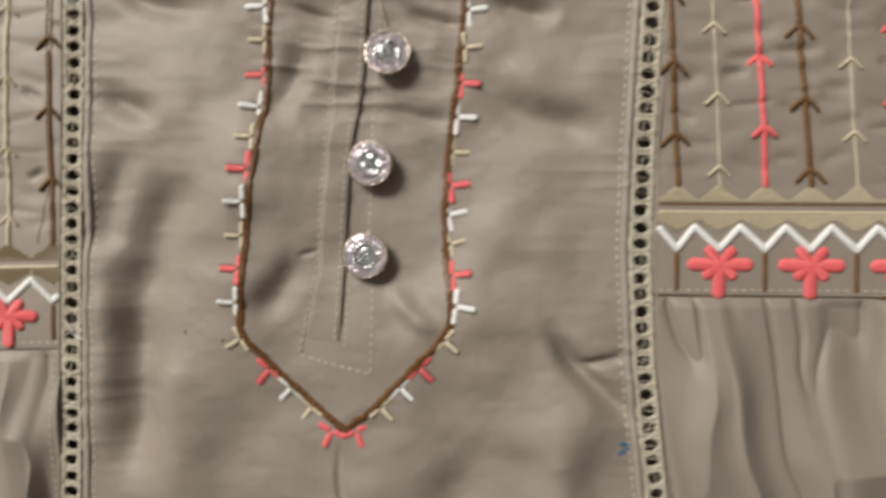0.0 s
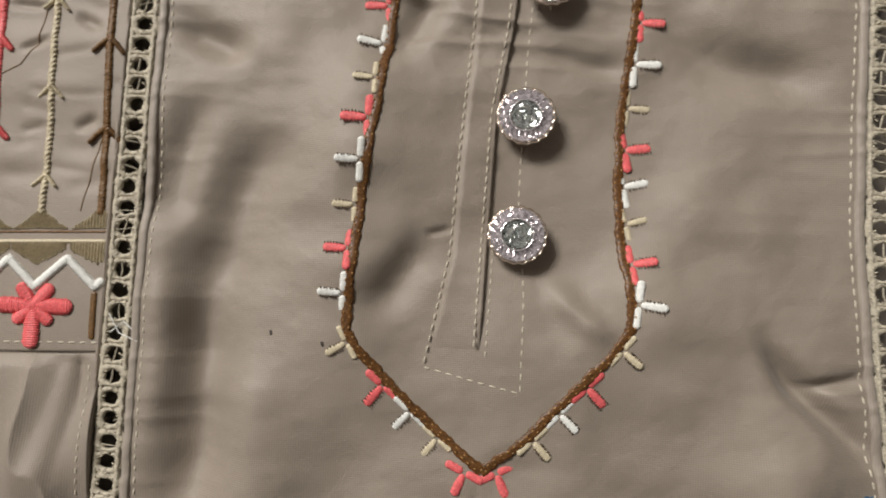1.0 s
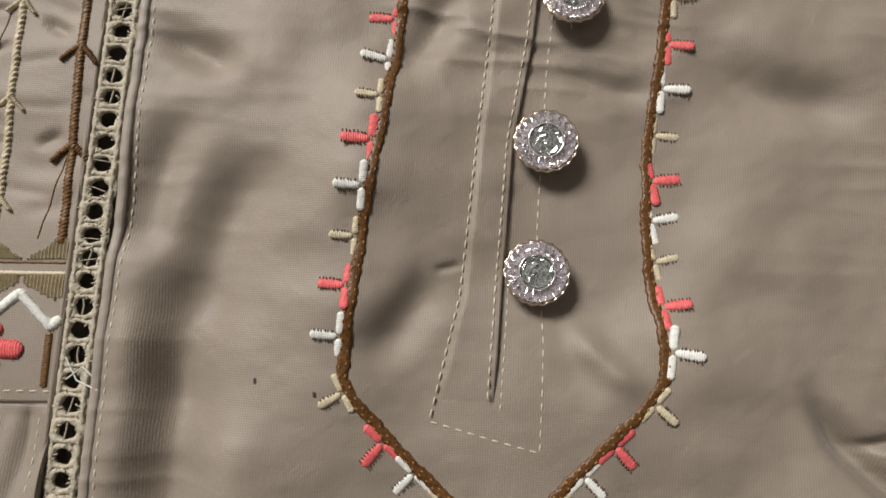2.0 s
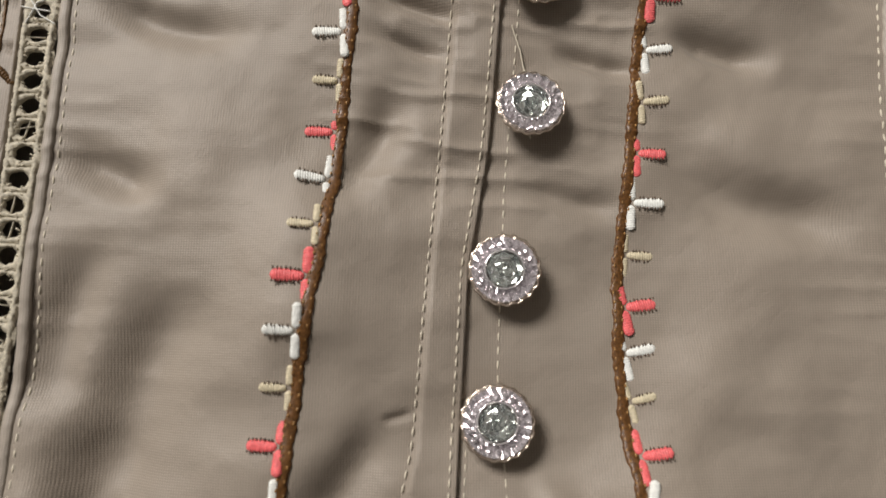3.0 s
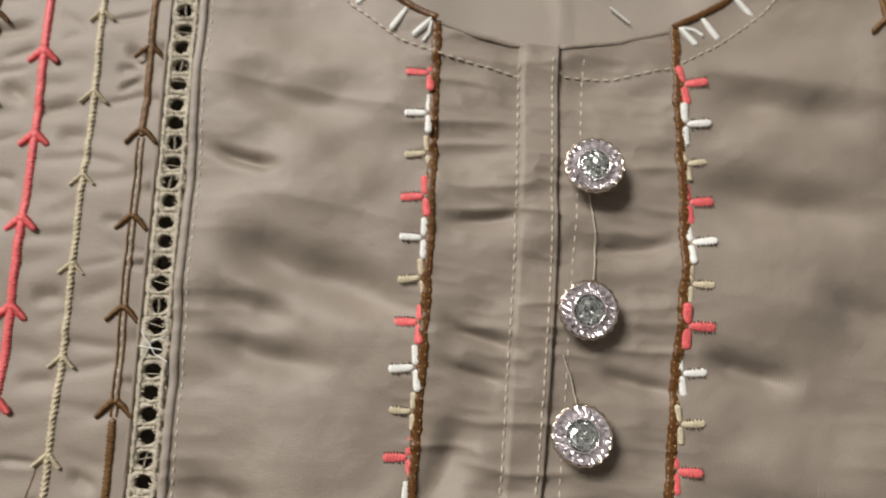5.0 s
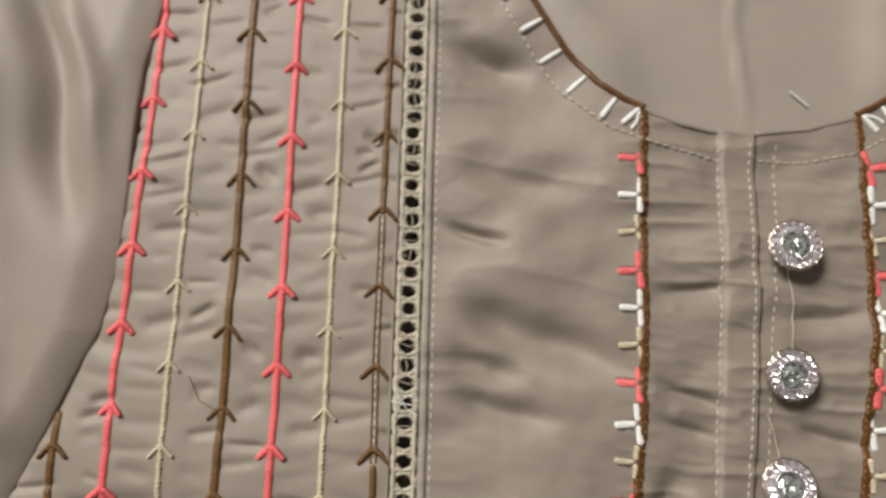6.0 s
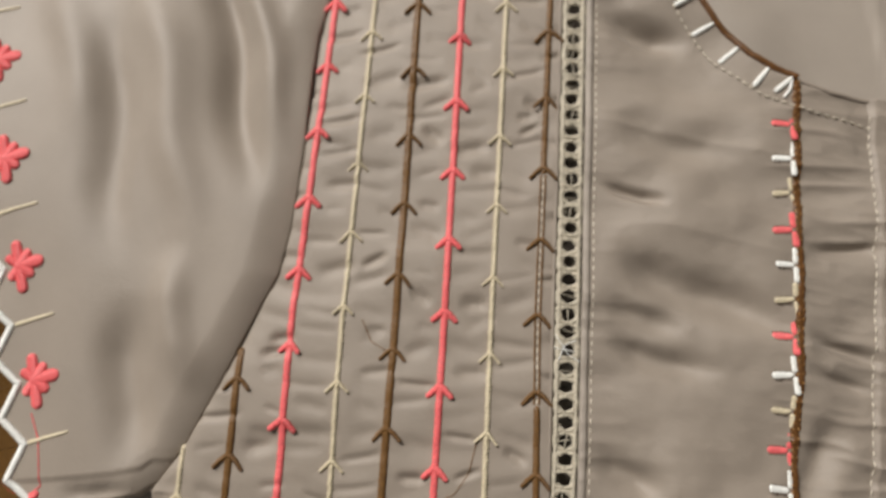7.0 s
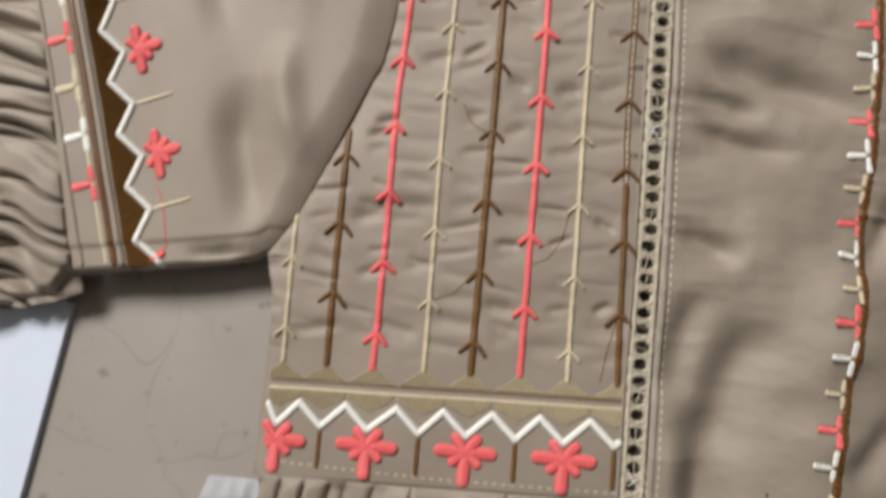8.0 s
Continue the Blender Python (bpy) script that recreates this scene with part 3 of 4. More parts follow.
            out = np.array([d[1], -d[0]]) * (1 if d[1] * side > 0 else -1)
            out = out / np.linalg.norm(out)
            q = p + out * 1.0
            ang = math.degrees(math.atan2(out[1] + 0.05, out[0]))
            child("embroidered_arm", arm, tunic, "white satin-stitched arm at the neckline", spot(q[0], q[1], ang, 0.05))
            s += 11.4


# name, cord, arm colour, (y, x) pairs of each column, phase of its arrows
LEFT_COLUMNS = [
    (CREAM, 1.6, [(1, -218.7), (49, -218.9)], 11.6), (OLIVE, 2.4, [(1, -203.8), (80, -203.6)], 0.6),
    (CORAL, 2.3, [(1, -188.0), (49, -187.5), (96, -187.8), (150, -185.0), (211, -182.4)], 11.6), (CREAM, 1.6, [(2, -171.0), (97, -171.3), (211, -168.4)], 0.6),
    (OLIVE, 2.5, [(2, -155.6), (97, -154.2), (211, -153.2)], 11.6), (CORAL, 2.2, [(3, -139.6), (97, -138.7), (211, -138.0)], 0.6),
    (CREAM, 1.6, [(3, -124.3), (97, -123.9), (211, -122.7)], 11.6), (OLIVE, 2.0, [(3, -108.4), (97, -109.5), (211, -107.9)], 0.6),
]
RIGHT_COLUMNS = [
    (OLIVE, 1.9, [(24, 101.2), (83, 97.6)], 17.0), (CREAM, 0.6, [(24, 114.5), (83, 111.0)], 6.5), (CORAL, 1.8, [(24, 128.9), (83, 124.7)], 19.0),
    (OLIVE, 1.9, [(24, 143.0), (83, 137.1)], 5.5), (CREAM, 0.6, [(24, 157.2), (83, 152.2)], 17.5), (CORAL, 1.8, [(24, 171.3), (83, 166.0)], 6.5),
]


def chevron(half, drop, wide):
    bits = []
    for s in (1, -1):
        bits.append(stroke([(0, 1.2), (half * 0.5 * s, -0.65), (half * s, -drop)], lambda k: wide * (1.05 - 0.35 * k), 0.75, pitch=0.65, ridge=0.24, zf=None, skew=0.8))
    return joined(*bits)


def columns():
    arrows = {CORAL: data("arrow_coral", chevron(4.1, 2.6, 2.1), CORAL), CREAM: data("arrow_cream", chevron(3.6, 2.4, 1.1), CREAM),
              OLIVE: data("arrow_brown", chevron(4.5, 3.2, 1.6), OLIVE)}
    words = {CORAL: "coral", CREAM: "cream", OLIVE: "brown"}
    rng = random.Random(3)
    for columns_of, top, pitch in ((LEFT_COLUMNS, 240, 23.75), (RIGHT_COLUMNS, 240, 22.6)):
        for mat, wide, pairs, phase in columns_of:
            (ya, xa), (yb, xb) = pairs[-2], pairs[-1]
            end = top
            if columns_of is LEFT_COLUMNS and len(pairs) == 2:
                end = pairs[1][0] + (1.5 if wide < 1.5 else 2)
            else:
                pairs = pairs + [(top, xb + (xb - xa) * (top - yb) / (yb - ya))]
            x_at = table(pairs)
            ys = np.linspace(pairs[0][0] - 1.0, end, 40)
            pts = [(float(x_at(y)), float(y)) for y in ys]
            name = words[mat] + " corded line of embroidery"
            if columns_of is LEFT_COLUMNS and pairs[0][1] == -108.4:
                low = [p for p in pts if p[1] < 72]
                mid = [p for p in pts if 68 < p[1] < 146]
                high = [p for p in pts if p[1] > 142]
                for seg in (low, high):
                    line("embroidered_line", seg, wide, 0.8, mat, label=name, pitch=0.9, ridge=0.2, skew=2.2, step=0.22)
                for s in (-0.75, 0.75):
                    line("embroidered_line", [(x + s, y) for x, y in mid], 0.65, 0.5, mat, label="brown thin strand of an open chain line", pitch=0.9, ridge=0.18, skew=2.2, step=0.35)
                stitches("chain_stitching", mid, 1.7, 2.6, 0.5, SEWING)
            else:
                line("embroidered_line", pts, wide, 0.45 if wide < 1 else 0.85, mat, label=name, pitch=0.95 if wide > 1.7 else 1.3, ridge=0.16 if wide > 1.7 else 0.28, skew=2.2, step=0.24)
            y = phase + (0 if phase > pairs[0][0] + 3 else pitch)
            while y < end - 1:
                x = float(x_at(y))
                child("embroidered_arrow", arrows[mat], tunic, words[mat] + " arrow-shaped stitching", spot(x, y, rng.uniform(-4, 4), 0.25, rng.uniform(0.92, 1.08)))
                y += pitch + rng.uniform(-0.4, 0.4)


def stitches(name, points, dash, pitch, wide, material, label="", lift=0.05, parent=None):
    """A row of machine stitches: one mesh of short raised dashes."""
    total, at = walk_along(points)
    bits, s = [], 0.3
    while s + dash < total:
        (a, _), (b, _) = at(s), at(s + dash)
        bits.append(stroke([a, b], wide, 0.28, pitch=0.5, ridge=0.1, step=0.5, across=5, lift=lift))
        s += pitch
    v, f = joined(*bits)
    return tagged(part(name, [(x * MM, y * MM, z * MM) for x, y, z in v], f, material, parent or tunic, label or "pale machine stitching"), kind="stuff")


def run(fx, y0, y1, n=60, dx=0.0):
    return [(float(fx(y)) + dx, float(y)) for y in np.linspace(y0, y1, n)]


def seams():
    stitches("topstitch", run(placket_stitch, 164, -33), 1.9, 2.75, 0.42, SEWING, lift=0.6)
    stitches("topstitch", run(placket_edge, 166, -29, dx=-1.5), 1.9, 2.6, 0.42, SEWING, lift=1.45)
    stitches("topstitch", [(-22.8, -33.6), (-10, -36.6), (1.7, -39.1)], 1.9, 2.8, 0.42, SEWING)
    stitches("topstitch", [(10.6, 166), (8.6, 140), (6.4, 112), (3.4, 70), (1.7, 47), (0.4, 10), (2.1, -14.3), (1.7, -39.1)], 1.9, 2.9, 0.4, SEWING)
    stitches("topstitch", run(placket_edge, 0, -33, dx=1.6), 1.7, 2.6, 0.36, SEWING)
    stitches("topstitch", run(lace_left, 238, -138, 90, 7.4), 2.0, 2.9, 0.5, SEWING)
    stitches("topstitch", run(lace_right, 238, -138, 90, -7.4), 2.0, 2.9, 0.5, SEWING)
    stitches("topstitch", run(lace_left, -36, -138, 40, -6.6), 1.9, 2.8, 0.42, SEWING)
    stitches("topstitch", [(-222, -34.5 + 2.6), (-160, -32.2), (-106.5, -30.7)], 2.0, 2.9, 0.45, SEWING)
    stitches("topstitch", [(95, -10.0), (130, -9.6), (188, -9.4)], 2.0, 2.9, 0.45, SEWING)
    stitches("neck_topstitch", [(-75, 214), (-63.4, 195), (-54.8, 182.6), (-40, 170.6), (-28.8, 165.9), (-6.7, 159.9), (-3.4, 160.2), (-1.4, 162.4), (-0.6, 166.2), (1.4, 167.6)], 2.1, 2.7, 0.5, SEWING, lift=0.5)
    stitches("neck_topstitch", [(3.2, 163), (4.6, 160.6), (18.4, 160.0), (34, 162.7), (48, 170.5), (60.4, 179.7), (78, 201)], 2.1, 2.7, 0.5, SEWING, lift=0.3)
    line("neck_binding", [(-28.5, 175.0), (-19, 171.4), (-9.6, 169.6), (3, 168.5), (20.5, 170.3), (34.5, 174.2)], 1.5, 0.5, FABRIC, label="thin turned edge of the neckline", ridge=0.04, taper=False)
    line("waist_seam", [(-223, -36.6), (-165, -35.0), (-106, -33.2)], 1.0, 0.3, FABRIC, ridge=0.04, step=0.5)
    line("waist_seam", [(94, -11.8), (188, -11.4)], 0.8, 0.45, OLIVE, ridge=0.1, step=0.4)
    # two stray button threads
    for pts in ([(10.6, 127.5), (12.0, 115), (11.2, 104)], [(3.2, 86), (5.2, 80), (6.6, 73)], [(7.4, 60), (6.2, 76)]):
        line("loose_thread", pts, 0.30, 0.3, SEWING, label="fine loose sewing thread", ridge=0.05, lift=0.8)
    # Faint curved shadows on the side panel, put in as thin brown strokes.
    for pts in ([(-165, 93), (-161.5, 86), (-156, 83)], [(-139, 39), (-133, 42), (-129, 48), (-127, 57)], [(-171, 25), (-163, 28), (-156, 37)], [(-114, 3), (-112, 14), (-109.5, 24)]):
        line("stray_line", pts, 0.4, 0.3, OLIVE, label="faint curved shadow line painted brown on the cloth", ridge=0.1)
    line("stray_line", [(-269, 58), (-265, 50), (-263, 40)], 0.45, 0.4, CORAL, label="loose coral thread end on the sleeve", ridge=0.1)
    line("stray_line", [(-263, 40), (-262.4, 36), (-266, 33.2), (-272, 33.8), (-275.5, 36.5), (-272, 38)], 0.5, 0.4, CORAL, label="loop of loose coral thread on the hem", ridge=0.1)
    line("stray_line", [(-267.5, 31.2), (-265, 32.2), (-262.6, 34.4)], 2.2, 0.9, CORAL, label="small coral tuft of thread at the hem", ridge=0.15)
    for pts in ([(-104, 91), (-100, 85), (-96.5, 83)], [(-103, 83), (-101, 88), (-97.5, 89.5)], [(-104.5, 87), (-98, 86)], [(-104, -23), (-101, -28), (-96, -30)], [(-103.5, -28), (-100, -25), (-97, -27.5)]):
        line("lint_thread", pts, 0.3, 0.3, WHITE, label="fine white lint caught in the lace", zf=lambda x, y: 0.5)
    line("stray_line", [(20.5, 186.6), (26.2, 181.4)], 0.5, 0.5, WHITE, label="white lint thread on the neck lining", zf=lambda x, y: -10.0)


def satin(name, a, b, low, high, material, label, thick=0.6, pitch=0.75):
    """A field of side-by-side threads running from low(t) to high(t), t from a to b: one ribbed sheet."""
    n = max(6, int(abs(b - a) / pitch) * 2)
    verts, faces = [], []
    for i in range(n + 1):
        t = a + (b - a) * i / n
        p, q = np.array(low(t)), np.array(high(t))
        crest = 1.0 if i % 2 else 0.2
        if i in (0, n):
            crest = -0.1
        for k, h in ((0, -0.1), (0.06, 0.85), (0.35, 1.0), (0.65, 1.0), (0.94, 0.85), (1, -0.1)):
            w = p + (q - p) * k * (1.0 if i % 2 else 0.96)
            verts.append((w[0] * MM, w[1] * MM, (surf(w[0], w[1]) + thick * h * crest) * MM))
    for i in range(n):
        faces += [(i * 6 + j, i * 6 + j + 1, i * 6 + j + 7, i * 6 + j + 6) for j in range(5)]
    return part(name, verts, faces, material, tunic, label, smooth=False)


def band(columns_of, zero, tilt, x_from, x_to, first):
    """The border of scallops, straw band, white zigzag, flowers and bars under the columns."""
    xs = [pairs[0][1] for _, _, pairs, _ in columns_of]
    y_of = lambda x, y: zero + y + tilt(x)
    clip = lambda x: min(max(x, x_from), x_to)
    for n, x in enumerate(xs):
        half = COLUMN / 2 - 0.3
        a, b = clip(x - half), clip(x + half)
        rows_up = lambda xa: -1.0 + 5.8 * max(0.03, 1 - abs(xa - x) / half) ** 1.25 + 0.7 * float(vnoise(xa * 3, n, 9) - 0.5)
        rows_low = lambda xa: -6.6 - 4.2 * max(0.0, 1 - abs(xa - x) / half) ** 0.9 + 0.8 * float(vnoise(xa * 3, n, 19) - 0.5)
        satin("scallop", a, b, lambda xa: (xa, y_of(xa, -1.3)), lambda xa: (xa, y_of(xa, rows_up(xa))), BEIGE, "straw satin-stitched scallop")
        satin("straw_band", a, b, lambda xa: (xa, y_of(xa, -4.6)), lambda xa: (xa, y_of(xa, rows_low(xa))), BEIGE, "straw satin-stitched hanging scallop")
    ends = [(x_from, y_of(x_from, -4.5)), (x_to, y_of(x_to, -4.5))]
    line("band_edge", ends, 1.0, 0.6, CREAM, label="cream corded edge of the band", pitch=1.0, ridge=0.14, skew=2, step=0.35)
    line("band_groove", [(x_from, y_of(x_from, -2.0)), (x_to, y_of(x_to, -2.0))], 0.7, 0.35, OLIVE, ridge=0.1, step=0.5)
    zig = []
    for n, x in enumerate(xs):
        zig += [(clip(x - COLUMN / 2), y_of(x, -9.2)), (clip(x), y_of(x, -16.4))]
    last = min(x_to, xs[-1] + COLUMN / 2)
    zig.append((last, y_of(last, -16.4 + 7.2 * (last - xs[-1]) / (COLUMN / 2))))
    line("zigzag", zig, 2.3, 0.95, WHITE, label="white satin-stitched zigzag", pitch=0.5, ridge=0.16, skew=0.5)
    for n, x in enumerate(xs):
        if n % 2 == first:
            flower(x + 0.3, y_of(x, -21.3), 0, [(0, 10.4, 4.0), (180, 10.4, 4.0), (-92, 11.0, 4.1), (50, 7.2, 3.4), (128, 7.2, 3.4), (-42, 6.8, 3.2), (-140, 6.8, 3.2)], x_from)
        else:
            line("embroidered_bar", [(clip(x), y_of(x, -17.5)), (clip(x), y_of(x, -30.0))], 1.7, 0.6, OLIVE, label="short brown satin-stitched bar", pitch=0.6, ridge=0.12)


PETALS = {}


def flower(x, y, turn, petals, x_from=-999):
    core = child("embroidered_flower", PETALS.setdefault("core", data("flower_core", stroke([(-1.8, 0), (1.8, 0)], 3.4, 1.0, zf=None), CORAL)), tunic, "coral satin-stitched flower", spot(x, y, turn, 0.2))
    for angle, length, wide in petals:
        if x + length * math.cos(radians(angle + turn)) < x_from - 1:
            length = max(3.0, x - x_from)
        key = (round(length, 1), wide)
        me = PETALS.setdefault(key, data("petal", petal(length, wide * 1.02, 0.85, 0.6), CORAL))
        child("petal", me, core, "", Matrix.Rotation(radians(angle), 4, "Z") @ Matrix.Translation((0, 0, 0.05 * MM)))


def cuff():
    """Embroidery across the sleeve above its flounce, in a frame along the cuff."""
    e, n, o = np.array([-0.285, 0.958]), np.array([0.958, 0.285]), np.array([-269.6, 68.3])
    at = lambda s, r: tuple(o + e * s + n * r)
    turn = math.degrees(math.atan2(e[1], e[0])) - 90
    low, high, half = -38.2, 175.0, 19.1 / 2
    zig, k, s = [], 0, -28.65
    while s < high:
        zig.append(at(s, -12.4 if k % 2 == 0 else -5.6))
        s += half
        k += 1
    zig = [at(-39.5, -5.0), at(-36, -6.5)] + zig
    line("zigzag", zig, 2.3, 0.95, WHITE, label="white satin-stitched zigzag on the sleeve", pitch=0.5, ridge=0.16, skew=0.5)
    # brown satin between piping and zigzag
    s = low
    while s < high:
        rim_of = lambda t: -6.6 - 6.2 * (1 - abs(2 * ((t / 19.1) % 1.0) - 1))
        satin("brown_satin", s, s + 19.1, lambda t: at(t, -17.2), lambda t: at(t, rim_of(t)), GOLDEN, "golden brown satin stitching on the sleeve")
        s += 19.1
    line("brown_line", [at(low + 2.5, -21.6), at(high, -21.6)], 2.6, 0.7, BROWN, pitch=0.7, ridge=0.1, step=0.35)
    line("piping", [at(low + 1.5, -18.8), at(high, -18.8)], 2.5, 1.2, FABRIC, label="narrow khaki piping", pitch=2.0, ridge=0.03, step=0.5)
    for i in range(-1, 10):
        s = 19.1 * i
        if i % 2 == 0:
            p = at(s, 0)
            flower(p[0], p[1], turn, [(90, 8.6, 3.7), (-90, 9.4, 3.7), (0, 8.8, 4.0), (45, 6.4, 3.2), (-45, 6.4, 3.2), (135, 5.8, 3.0), (-135, 5.8, 3.0)])
        else:
            line("embroidered_sprig", [at(s, -4.5), at(s + 0.3, 1), at(s + 0.5, 9.5)], lambda k: 1.5 - 0.5 * k, 0.6, CREAM, label="cream stitched sprig on the sleeve", pitch=0.5, ridge=0.15)
    coral, white, cream = (data("cuff_sprig", sprig(8.2, 3.0, 6.4, 2.4), m) for m in (CORAL, WHITE, CREAM))
    for i in range(-2, 9):
        me, word = ((coral, "coral"), (cream, "cream"), (white, "white"))[(3 - i) % 3]
        p = at(-6.0 + 18.0 * i + 0.5, -25.2)
        if p[1] > 40:
            child("embroidered_sprig", me, tunic, word + " satin-stitched sprig on the sleeve", spot(p[0], p[1], turn + 180, 0.1))
    line("embroidered_line", [at(low + 4, -24.7), at(high, -24.7)], 1.1, 0.4, CREAM, ridge=0.18, pitch=1.1, step=0.4)
    line("cuff_seam_cord", [at(low + 5, -33.4), at(high, -33.4)], 1.6, 0.8, FABRIC, ridge=0.05, pitch=2.0, step=0.5)


# ---- lace insertion with open eyelets ----
def eyelet_mesh(seed):
    rng = random.Random(seed)
    steps, v, f = 18, [], []
    ox, oy = rng.uniform(-0.25, 0.25), rng.uniform(-0.2, 0.2)
    rx, ry = rng.uniform(2.05, 2.5), rng.uniform(1.75, 2.15)
    for i in range(steps):
        a = 2 * math.pi * i / steps
        c, s = math.cos(a), math.sin(a)
        edge = min(3.9 / max(abs(c), 1e-6), 2.78 / max(abs(s), 1e-6))
        j = 1 + rng.uniform(-0.13, 0.10)
        hx, hy = ox + rx * j * c, oy + ry * j * s
        mx, my = (hx + edge * c) / 2, (hy + edge * s) / 2
        up = rng.uniform(0.25, 0.85)
        v += [(edge * c, edge * s, -0.15), (mx, my, up), (hx, hy, 0.2), (hx, hy, -0.7)]
    for i in range(steps):
        k = (i + 1) % steps
        f += [(i * 4 + p, k * 4 + p, k * 4 + p + 1, i * 4 + p + 1) for p in range(3)]
    piece = (v, f)
    if seed % 3 == 0:
        piece = joined(piece, stroke([(ox + rng.uniform(-0.5, 0.5), oy - 2.2), (ox + rng.uniform(-0.3, 0.3), oy), (ox + rng.uniform(-0.5, 0.5), oy + 2.2)], 0.3, 0.3, zf=None, step=0.5, across=5))
    if seed % 4 == 1:
        piece = joined(piece, stroke([(ox - 2, oy + rng.uniform(-1, 1)), (ox + 2.2, oy + rng.uniform(-1, 1))], 0.22, 0.25, zf=None, step=0.5, across=5, lift=0.3))
    for i in range(22):
        a, r = rng.uniform(0, 6.28), rng.uniform(2.0, 3.3)
        x, y = r * 1.05 * math.cos(a), min(2.6, max(-2.6, r * math.sin(a)))
        piece = joined(piece, stroke([(x, y), (x + rng.uniform(-1, 1), y + rng.uniform(-0.8, 0.8))], 0.34, 0.42, zf=None, step=0.4, across=5, lift=0.35))
    return data("eyelet", piece, LACE)


def lace():
    kinds = [eyelet_mesh(s) for s in range(12)]
    rng = random.Random(8)
    for fx, side in ((lace_left, 1), (lace_right, -1)):
        height = lambda x, y: -0.2 + 0.35 * (vnoise(x / 8, y / 8, 4) - 0.5)
        v, f = joined(*[stroke(run(fx, 239, -139, 160, dx), lambda k: w + 0.3 * math.sin(k * 700), h, pitch=1.1, ridge=0.25, skew=2, step=0.5, zf=height, taper=False) for dx, w, h in ((-2.9, 1.2, 0.75), (2.9, 1.2, 0.75))])
        band_of = part("lace_trim", [(x * MM, y * MM, z * MM) for x, y, z in v], f, LACE, tunic, "ecru cotton lace insertion with open eyelets")
        y = -137.0
        while y < 238:
            x = float(fx(y))
            lean = math.degrees(math.atan2(float(fx(y + 4) - fx(y - 4)), 8))
            m = Matrix.Translation(((x + rng.uniform(-0.25, 0.25)) * MM, y * MM, (-0.2 + rng.uniform(-0.2, 0.2)) * MM)) @ Matrix.Rotation(radians(-lean + rng.uniform(-4, 4) + rng.choice((0, 180))), 4, "Z")
            child("eyelet", rng.choice(kinds), band_of, "", m)
            y += 5.45
        line("piping", run(fx, 239, -139, 160, side * 5.2), 2.4, 0.8, LINING, label="smooth narrow piping beside the lace", pitch=3.0, ridge=0.03, step=0.6, taper=False, lift=0.1)
        line("piping", run(fx, 239, -139, 160, -side * 4.6), 1.0, 0.6, FABRIC, label="thin folded edge beside the lace", pitch=2.0, ridge=0.06, step=0.6, taper=False, zf=lambda x, y: -0.2)


# ---- buttons ----
def gem_ring(steps):
    v, f = [], []
    for i in range(steps * 2):
        a = math.pi * i / steps
        hi = i % 2
        for r, z in ((7.15, 4.0), (6.7, 4.9 + 0.7 * hi), (5.5, 5.9 - 2.1 * hi), (4.45, 4.7 + 0.8 * hi), (4.0, 4.2)):
            v.append((r * math.cos(a) * MM, r * math.sin(a) * MM, z * MM))
    n = 5
    for i in range(steps * 2):
        j = (i + 1) % (steps * 2)
        for p in range(n - 1):
            q = (i * n + p, j * n + p, j * n + p + 1, i * n + p + 1)
            f += [(q[0], q[1], q[2]), (q[0], q[2], q[3])] if (i + p) % 2 else [(q[0], q[1], q[3]), (q[1], q[2], q[3])]
    return v, f


def star(rows, sides, rng=None):
    """Facets between rings (radius, height, half-step)."""
    v, f = [], []
    for r, z, off in rows:
        v += [(r * MM * math.cos(2 * math.pi * (i + off) / sides), r * MM * math.sin(2 * math.pi * (i + off) / sides), (z + (rng.uniform(-0.45, 0.45) if rng and r < 3.7 else 0)) * MM) for i in range(sides)]
    for k in range(len(rows) - 1):
        for i in range(sides):
            j = (i + 1) % sides
            a, b, c, d = k * sides + i, k * sides + j, (k + 1) * sides + i, (k + 1) * sides + j
            f += [(a, b, c), (b, d, c)]
    f.append(tuple(range((len(rows) - 1) * sides, len(rows) * sides)))
    return v, f


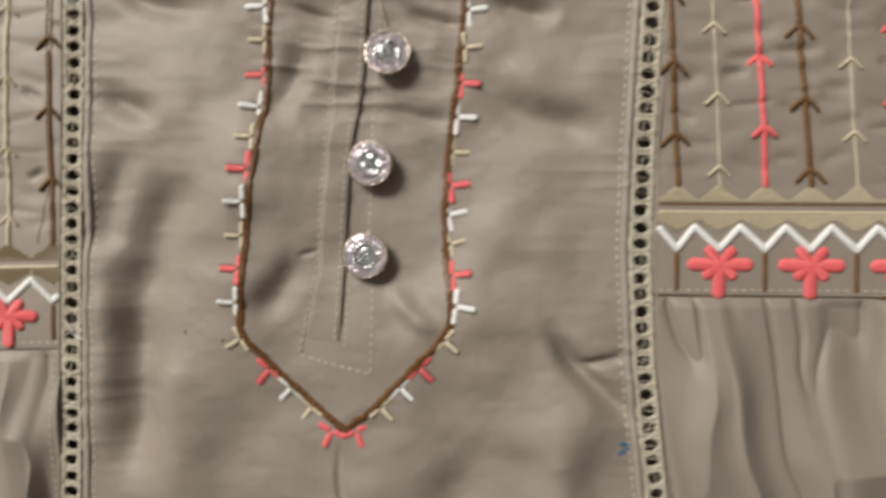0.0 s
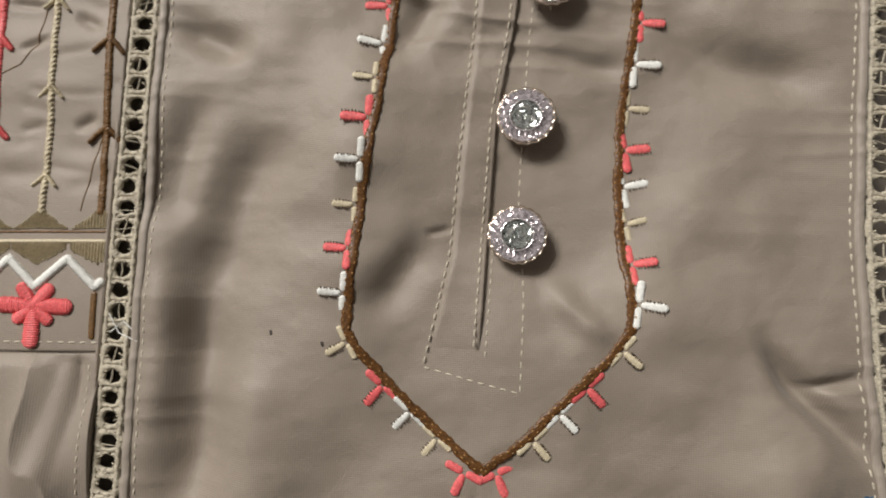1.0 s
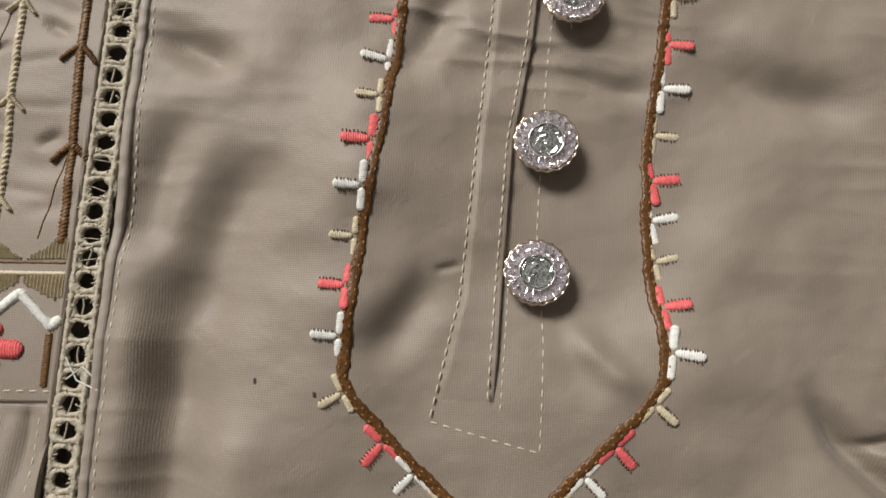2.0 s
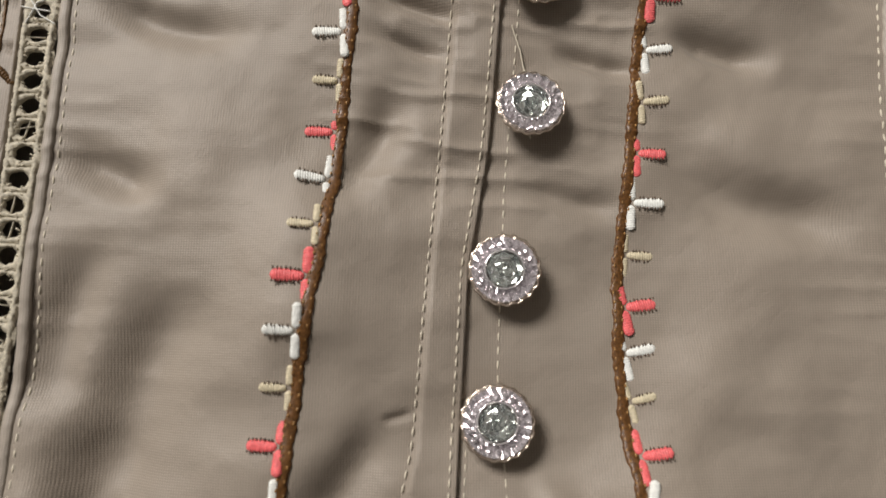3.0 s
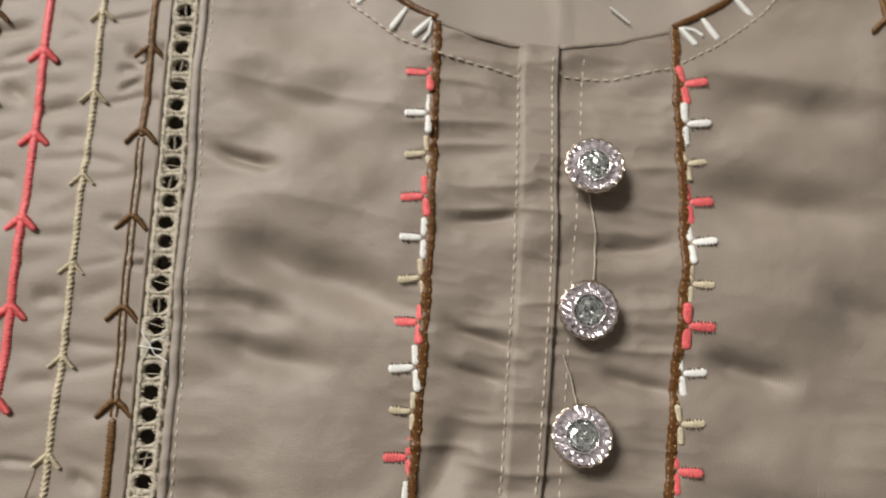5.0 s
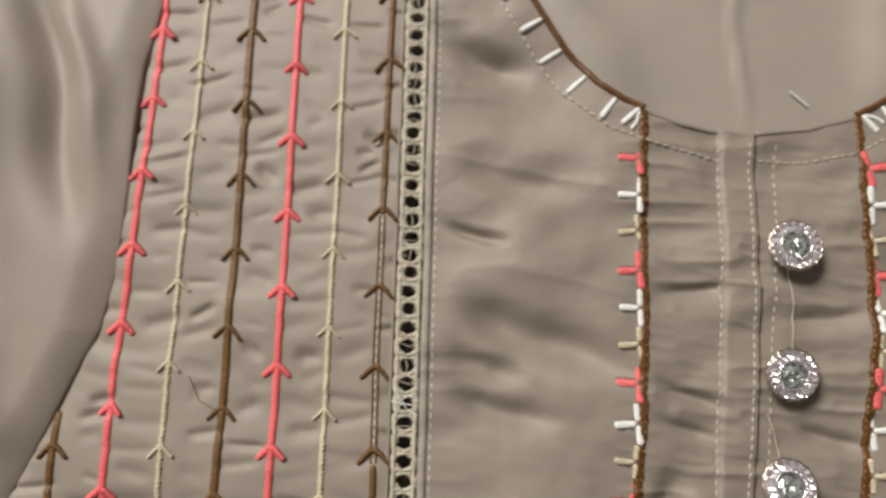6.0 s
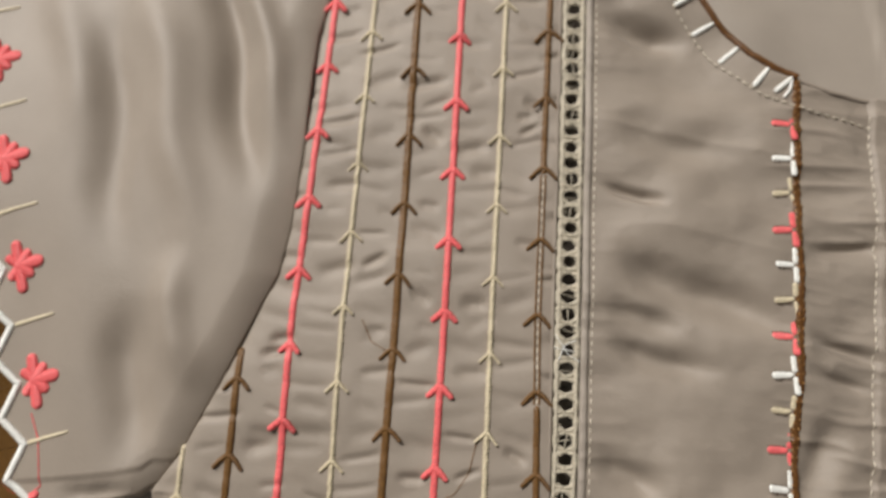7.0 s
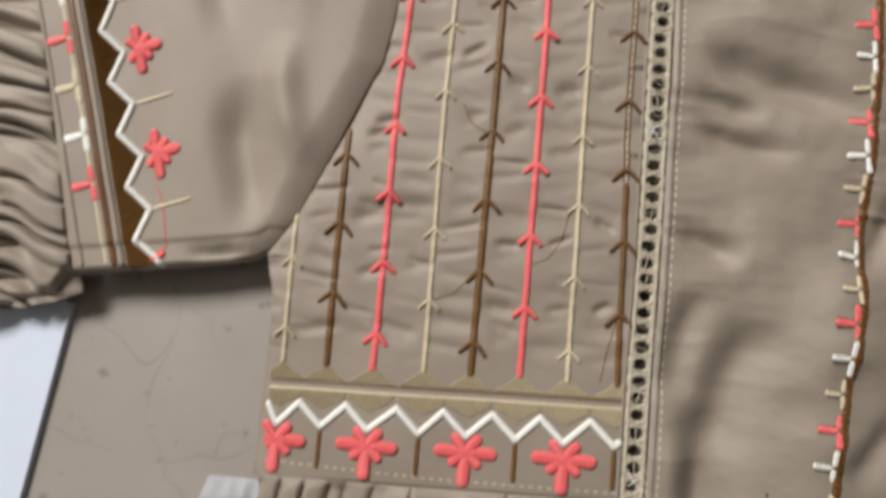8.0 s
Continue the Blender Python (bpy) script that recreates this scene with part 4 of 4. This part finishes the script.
def buttons():
    mm = lambda prof: [(r * MM, z * MM) for r, z in prof]
    rng = random.Random(12)
    for x, y, rx, ry in ((0, 0, 3, 2), (1.6, 30.7, 2, -3), (6.9, 66.3, 4, 5), (9.0, 97.5, -5, 2), (11.2, 133.4, 4, 3)):
        cup = part("button", *turned(mm([(0.0, 2.0), (4.6, 2.1), (6.7, 3.0), (7.35, 4.0), (7.5, 4.55), (7.25, 4.85), (6.9, 4.5), (6.6, 4.0)]), 108, 18, 0.022), ROSE, tunic, "round silver button set with clear cut glass")
        cup.matrix_local = Matrix.Translation((x * MM, y * MM, (0.4 + surf(x, y)) * MM)) @ Euler((radians(rx), radians(ry), rng.uniform(0, 6))).to_matrix().to_4x4()
        part("shank", *turned(mm([(1.6, -1.2), (1.4, 0.5), (1.8, 2.2)]), 16), ROSE, cup)
        part("faceted_ring", *gem_ring(20), SILVER, cup, "ring of bright silver facets", smooth=False)
        part("bezel", *turned(mm([(4.3, 4.6), (4.25, 5.3), (4.0, 5.55), (3.75, 5.3), (3.7, 4.4)]), 48), SILVER, cup, "thin silver bezel")
        part("foil", *star([(3.75, 5.1, 0), (2.7, 3.9, 0.5), (1.5, 4.5, 0), (0.3, 3.3, 0.5)], 8, rng), FOIL, cup, "grey green foil under the glass", smooth=False)
        part("crystal", *star([(3.72, 5.25, 0), (3.2, 5.6, 0.5), (2.6, 5.75, 0)], 8), GLASS, cup, "clear cut glass centre", smooth=False)


# ---- small things lying about ----
def card():
    """A white card whose edge shows beside the sleeve."""
    v = [(-345, 30), (-303, 13), (-312, -52), (-322, -120), (-352, -118)]
    n = len(v)
    verts = [(x * MM, y * MM, z) for z in (FLOOR_Z, FLOOR_Z + 0.0025) for x, y in v]
    faces = [tuple(range(n, 2 * n)), tuple(reversed(range(n)))] + [(i, (i + 1) % n, n + (i + 1) % n, n + i) for i in range(n)]
    tagged(part("white_card", verts, faces, PAPER, smooth=False), "plain white card lying on the stone floor under the sleeve", "card")


def wrapper():
    """A scrap of thin clear-white film on the floor by the side seam."""
    nx, ny = 22, 12
    u, v = np.meshgrid(np.linspace(0, 1, nx), np.linspace(0, 1, ny))
    x = -249 + 26 * u + 4 * v
    y = -54 + 12 * v + 5 * u * (1 - v)
    z = FLOOR_Z / MM + 0.8 + 1.6 * ridged(x / 6, y / 9, 81) * np.sin(np.pi * u) * np.sin(np.pi * v)
    i = np.arange(nx * ny).reshape(ny, nx)
    f = np.stack([i[:-1, :-1], i[:-1, 1:], i[1:, 1:], i[1:, :-1]], -1).reshape(-1, 4).tolist()
    ob = part("plastic_scrap", (np.stack([x, y, z], -1).reshape(-1, 3) * MM).tolist(), f, CREASE_WHITE)
    tagged(ob, "crumpled scrap of whitish plastic film on the floor", "scrap")


def marks():
    rng = random.Random(2)
    v, f = [], []
    for i in range(9):
        x, y = 84.7 + rng.uniform(-1.5, 1.5), -62.3 + rng.uniform(-1.8, 1.8)
        pv, pf = stroke([(x, y), (x + rng.uniform(0.5, 2), y + rng.uniform(-0.5, 1.5))], rng.uniform(0.9, 1.8), 0.12, ridge=0.02, step=0.4, lift=0.12)
        f += [tuple(k + len(v) for k in q) for q in pf]
        v += pv
    part("ink_mark", [(a * MM, b * MM, c * MM) for a, b, c in v], f, INK, tunic, "small blue marking ink stain on the cloth")
    for x, y in ((-61.6, -26.4), (-47.9, -28.6)):
        line("speck", [(x, y + 0.7), (x + 0.3, y - 0.7)], 0.8, 0.2, SPECK, label="tiny dark speck on the cloth", lift=0.1)


panels()
borders()
columns()
band(LEFT_COLUMNS, 0.0, band_tilt, -222.5, -106.2, 0)
band(RIGHT_COLUMNS, 19.8, lambda x: 0.0, 95.0, 186.0, 1)
seams()
cuff()
buttons()
marks()
card()
wrapper()
lace()
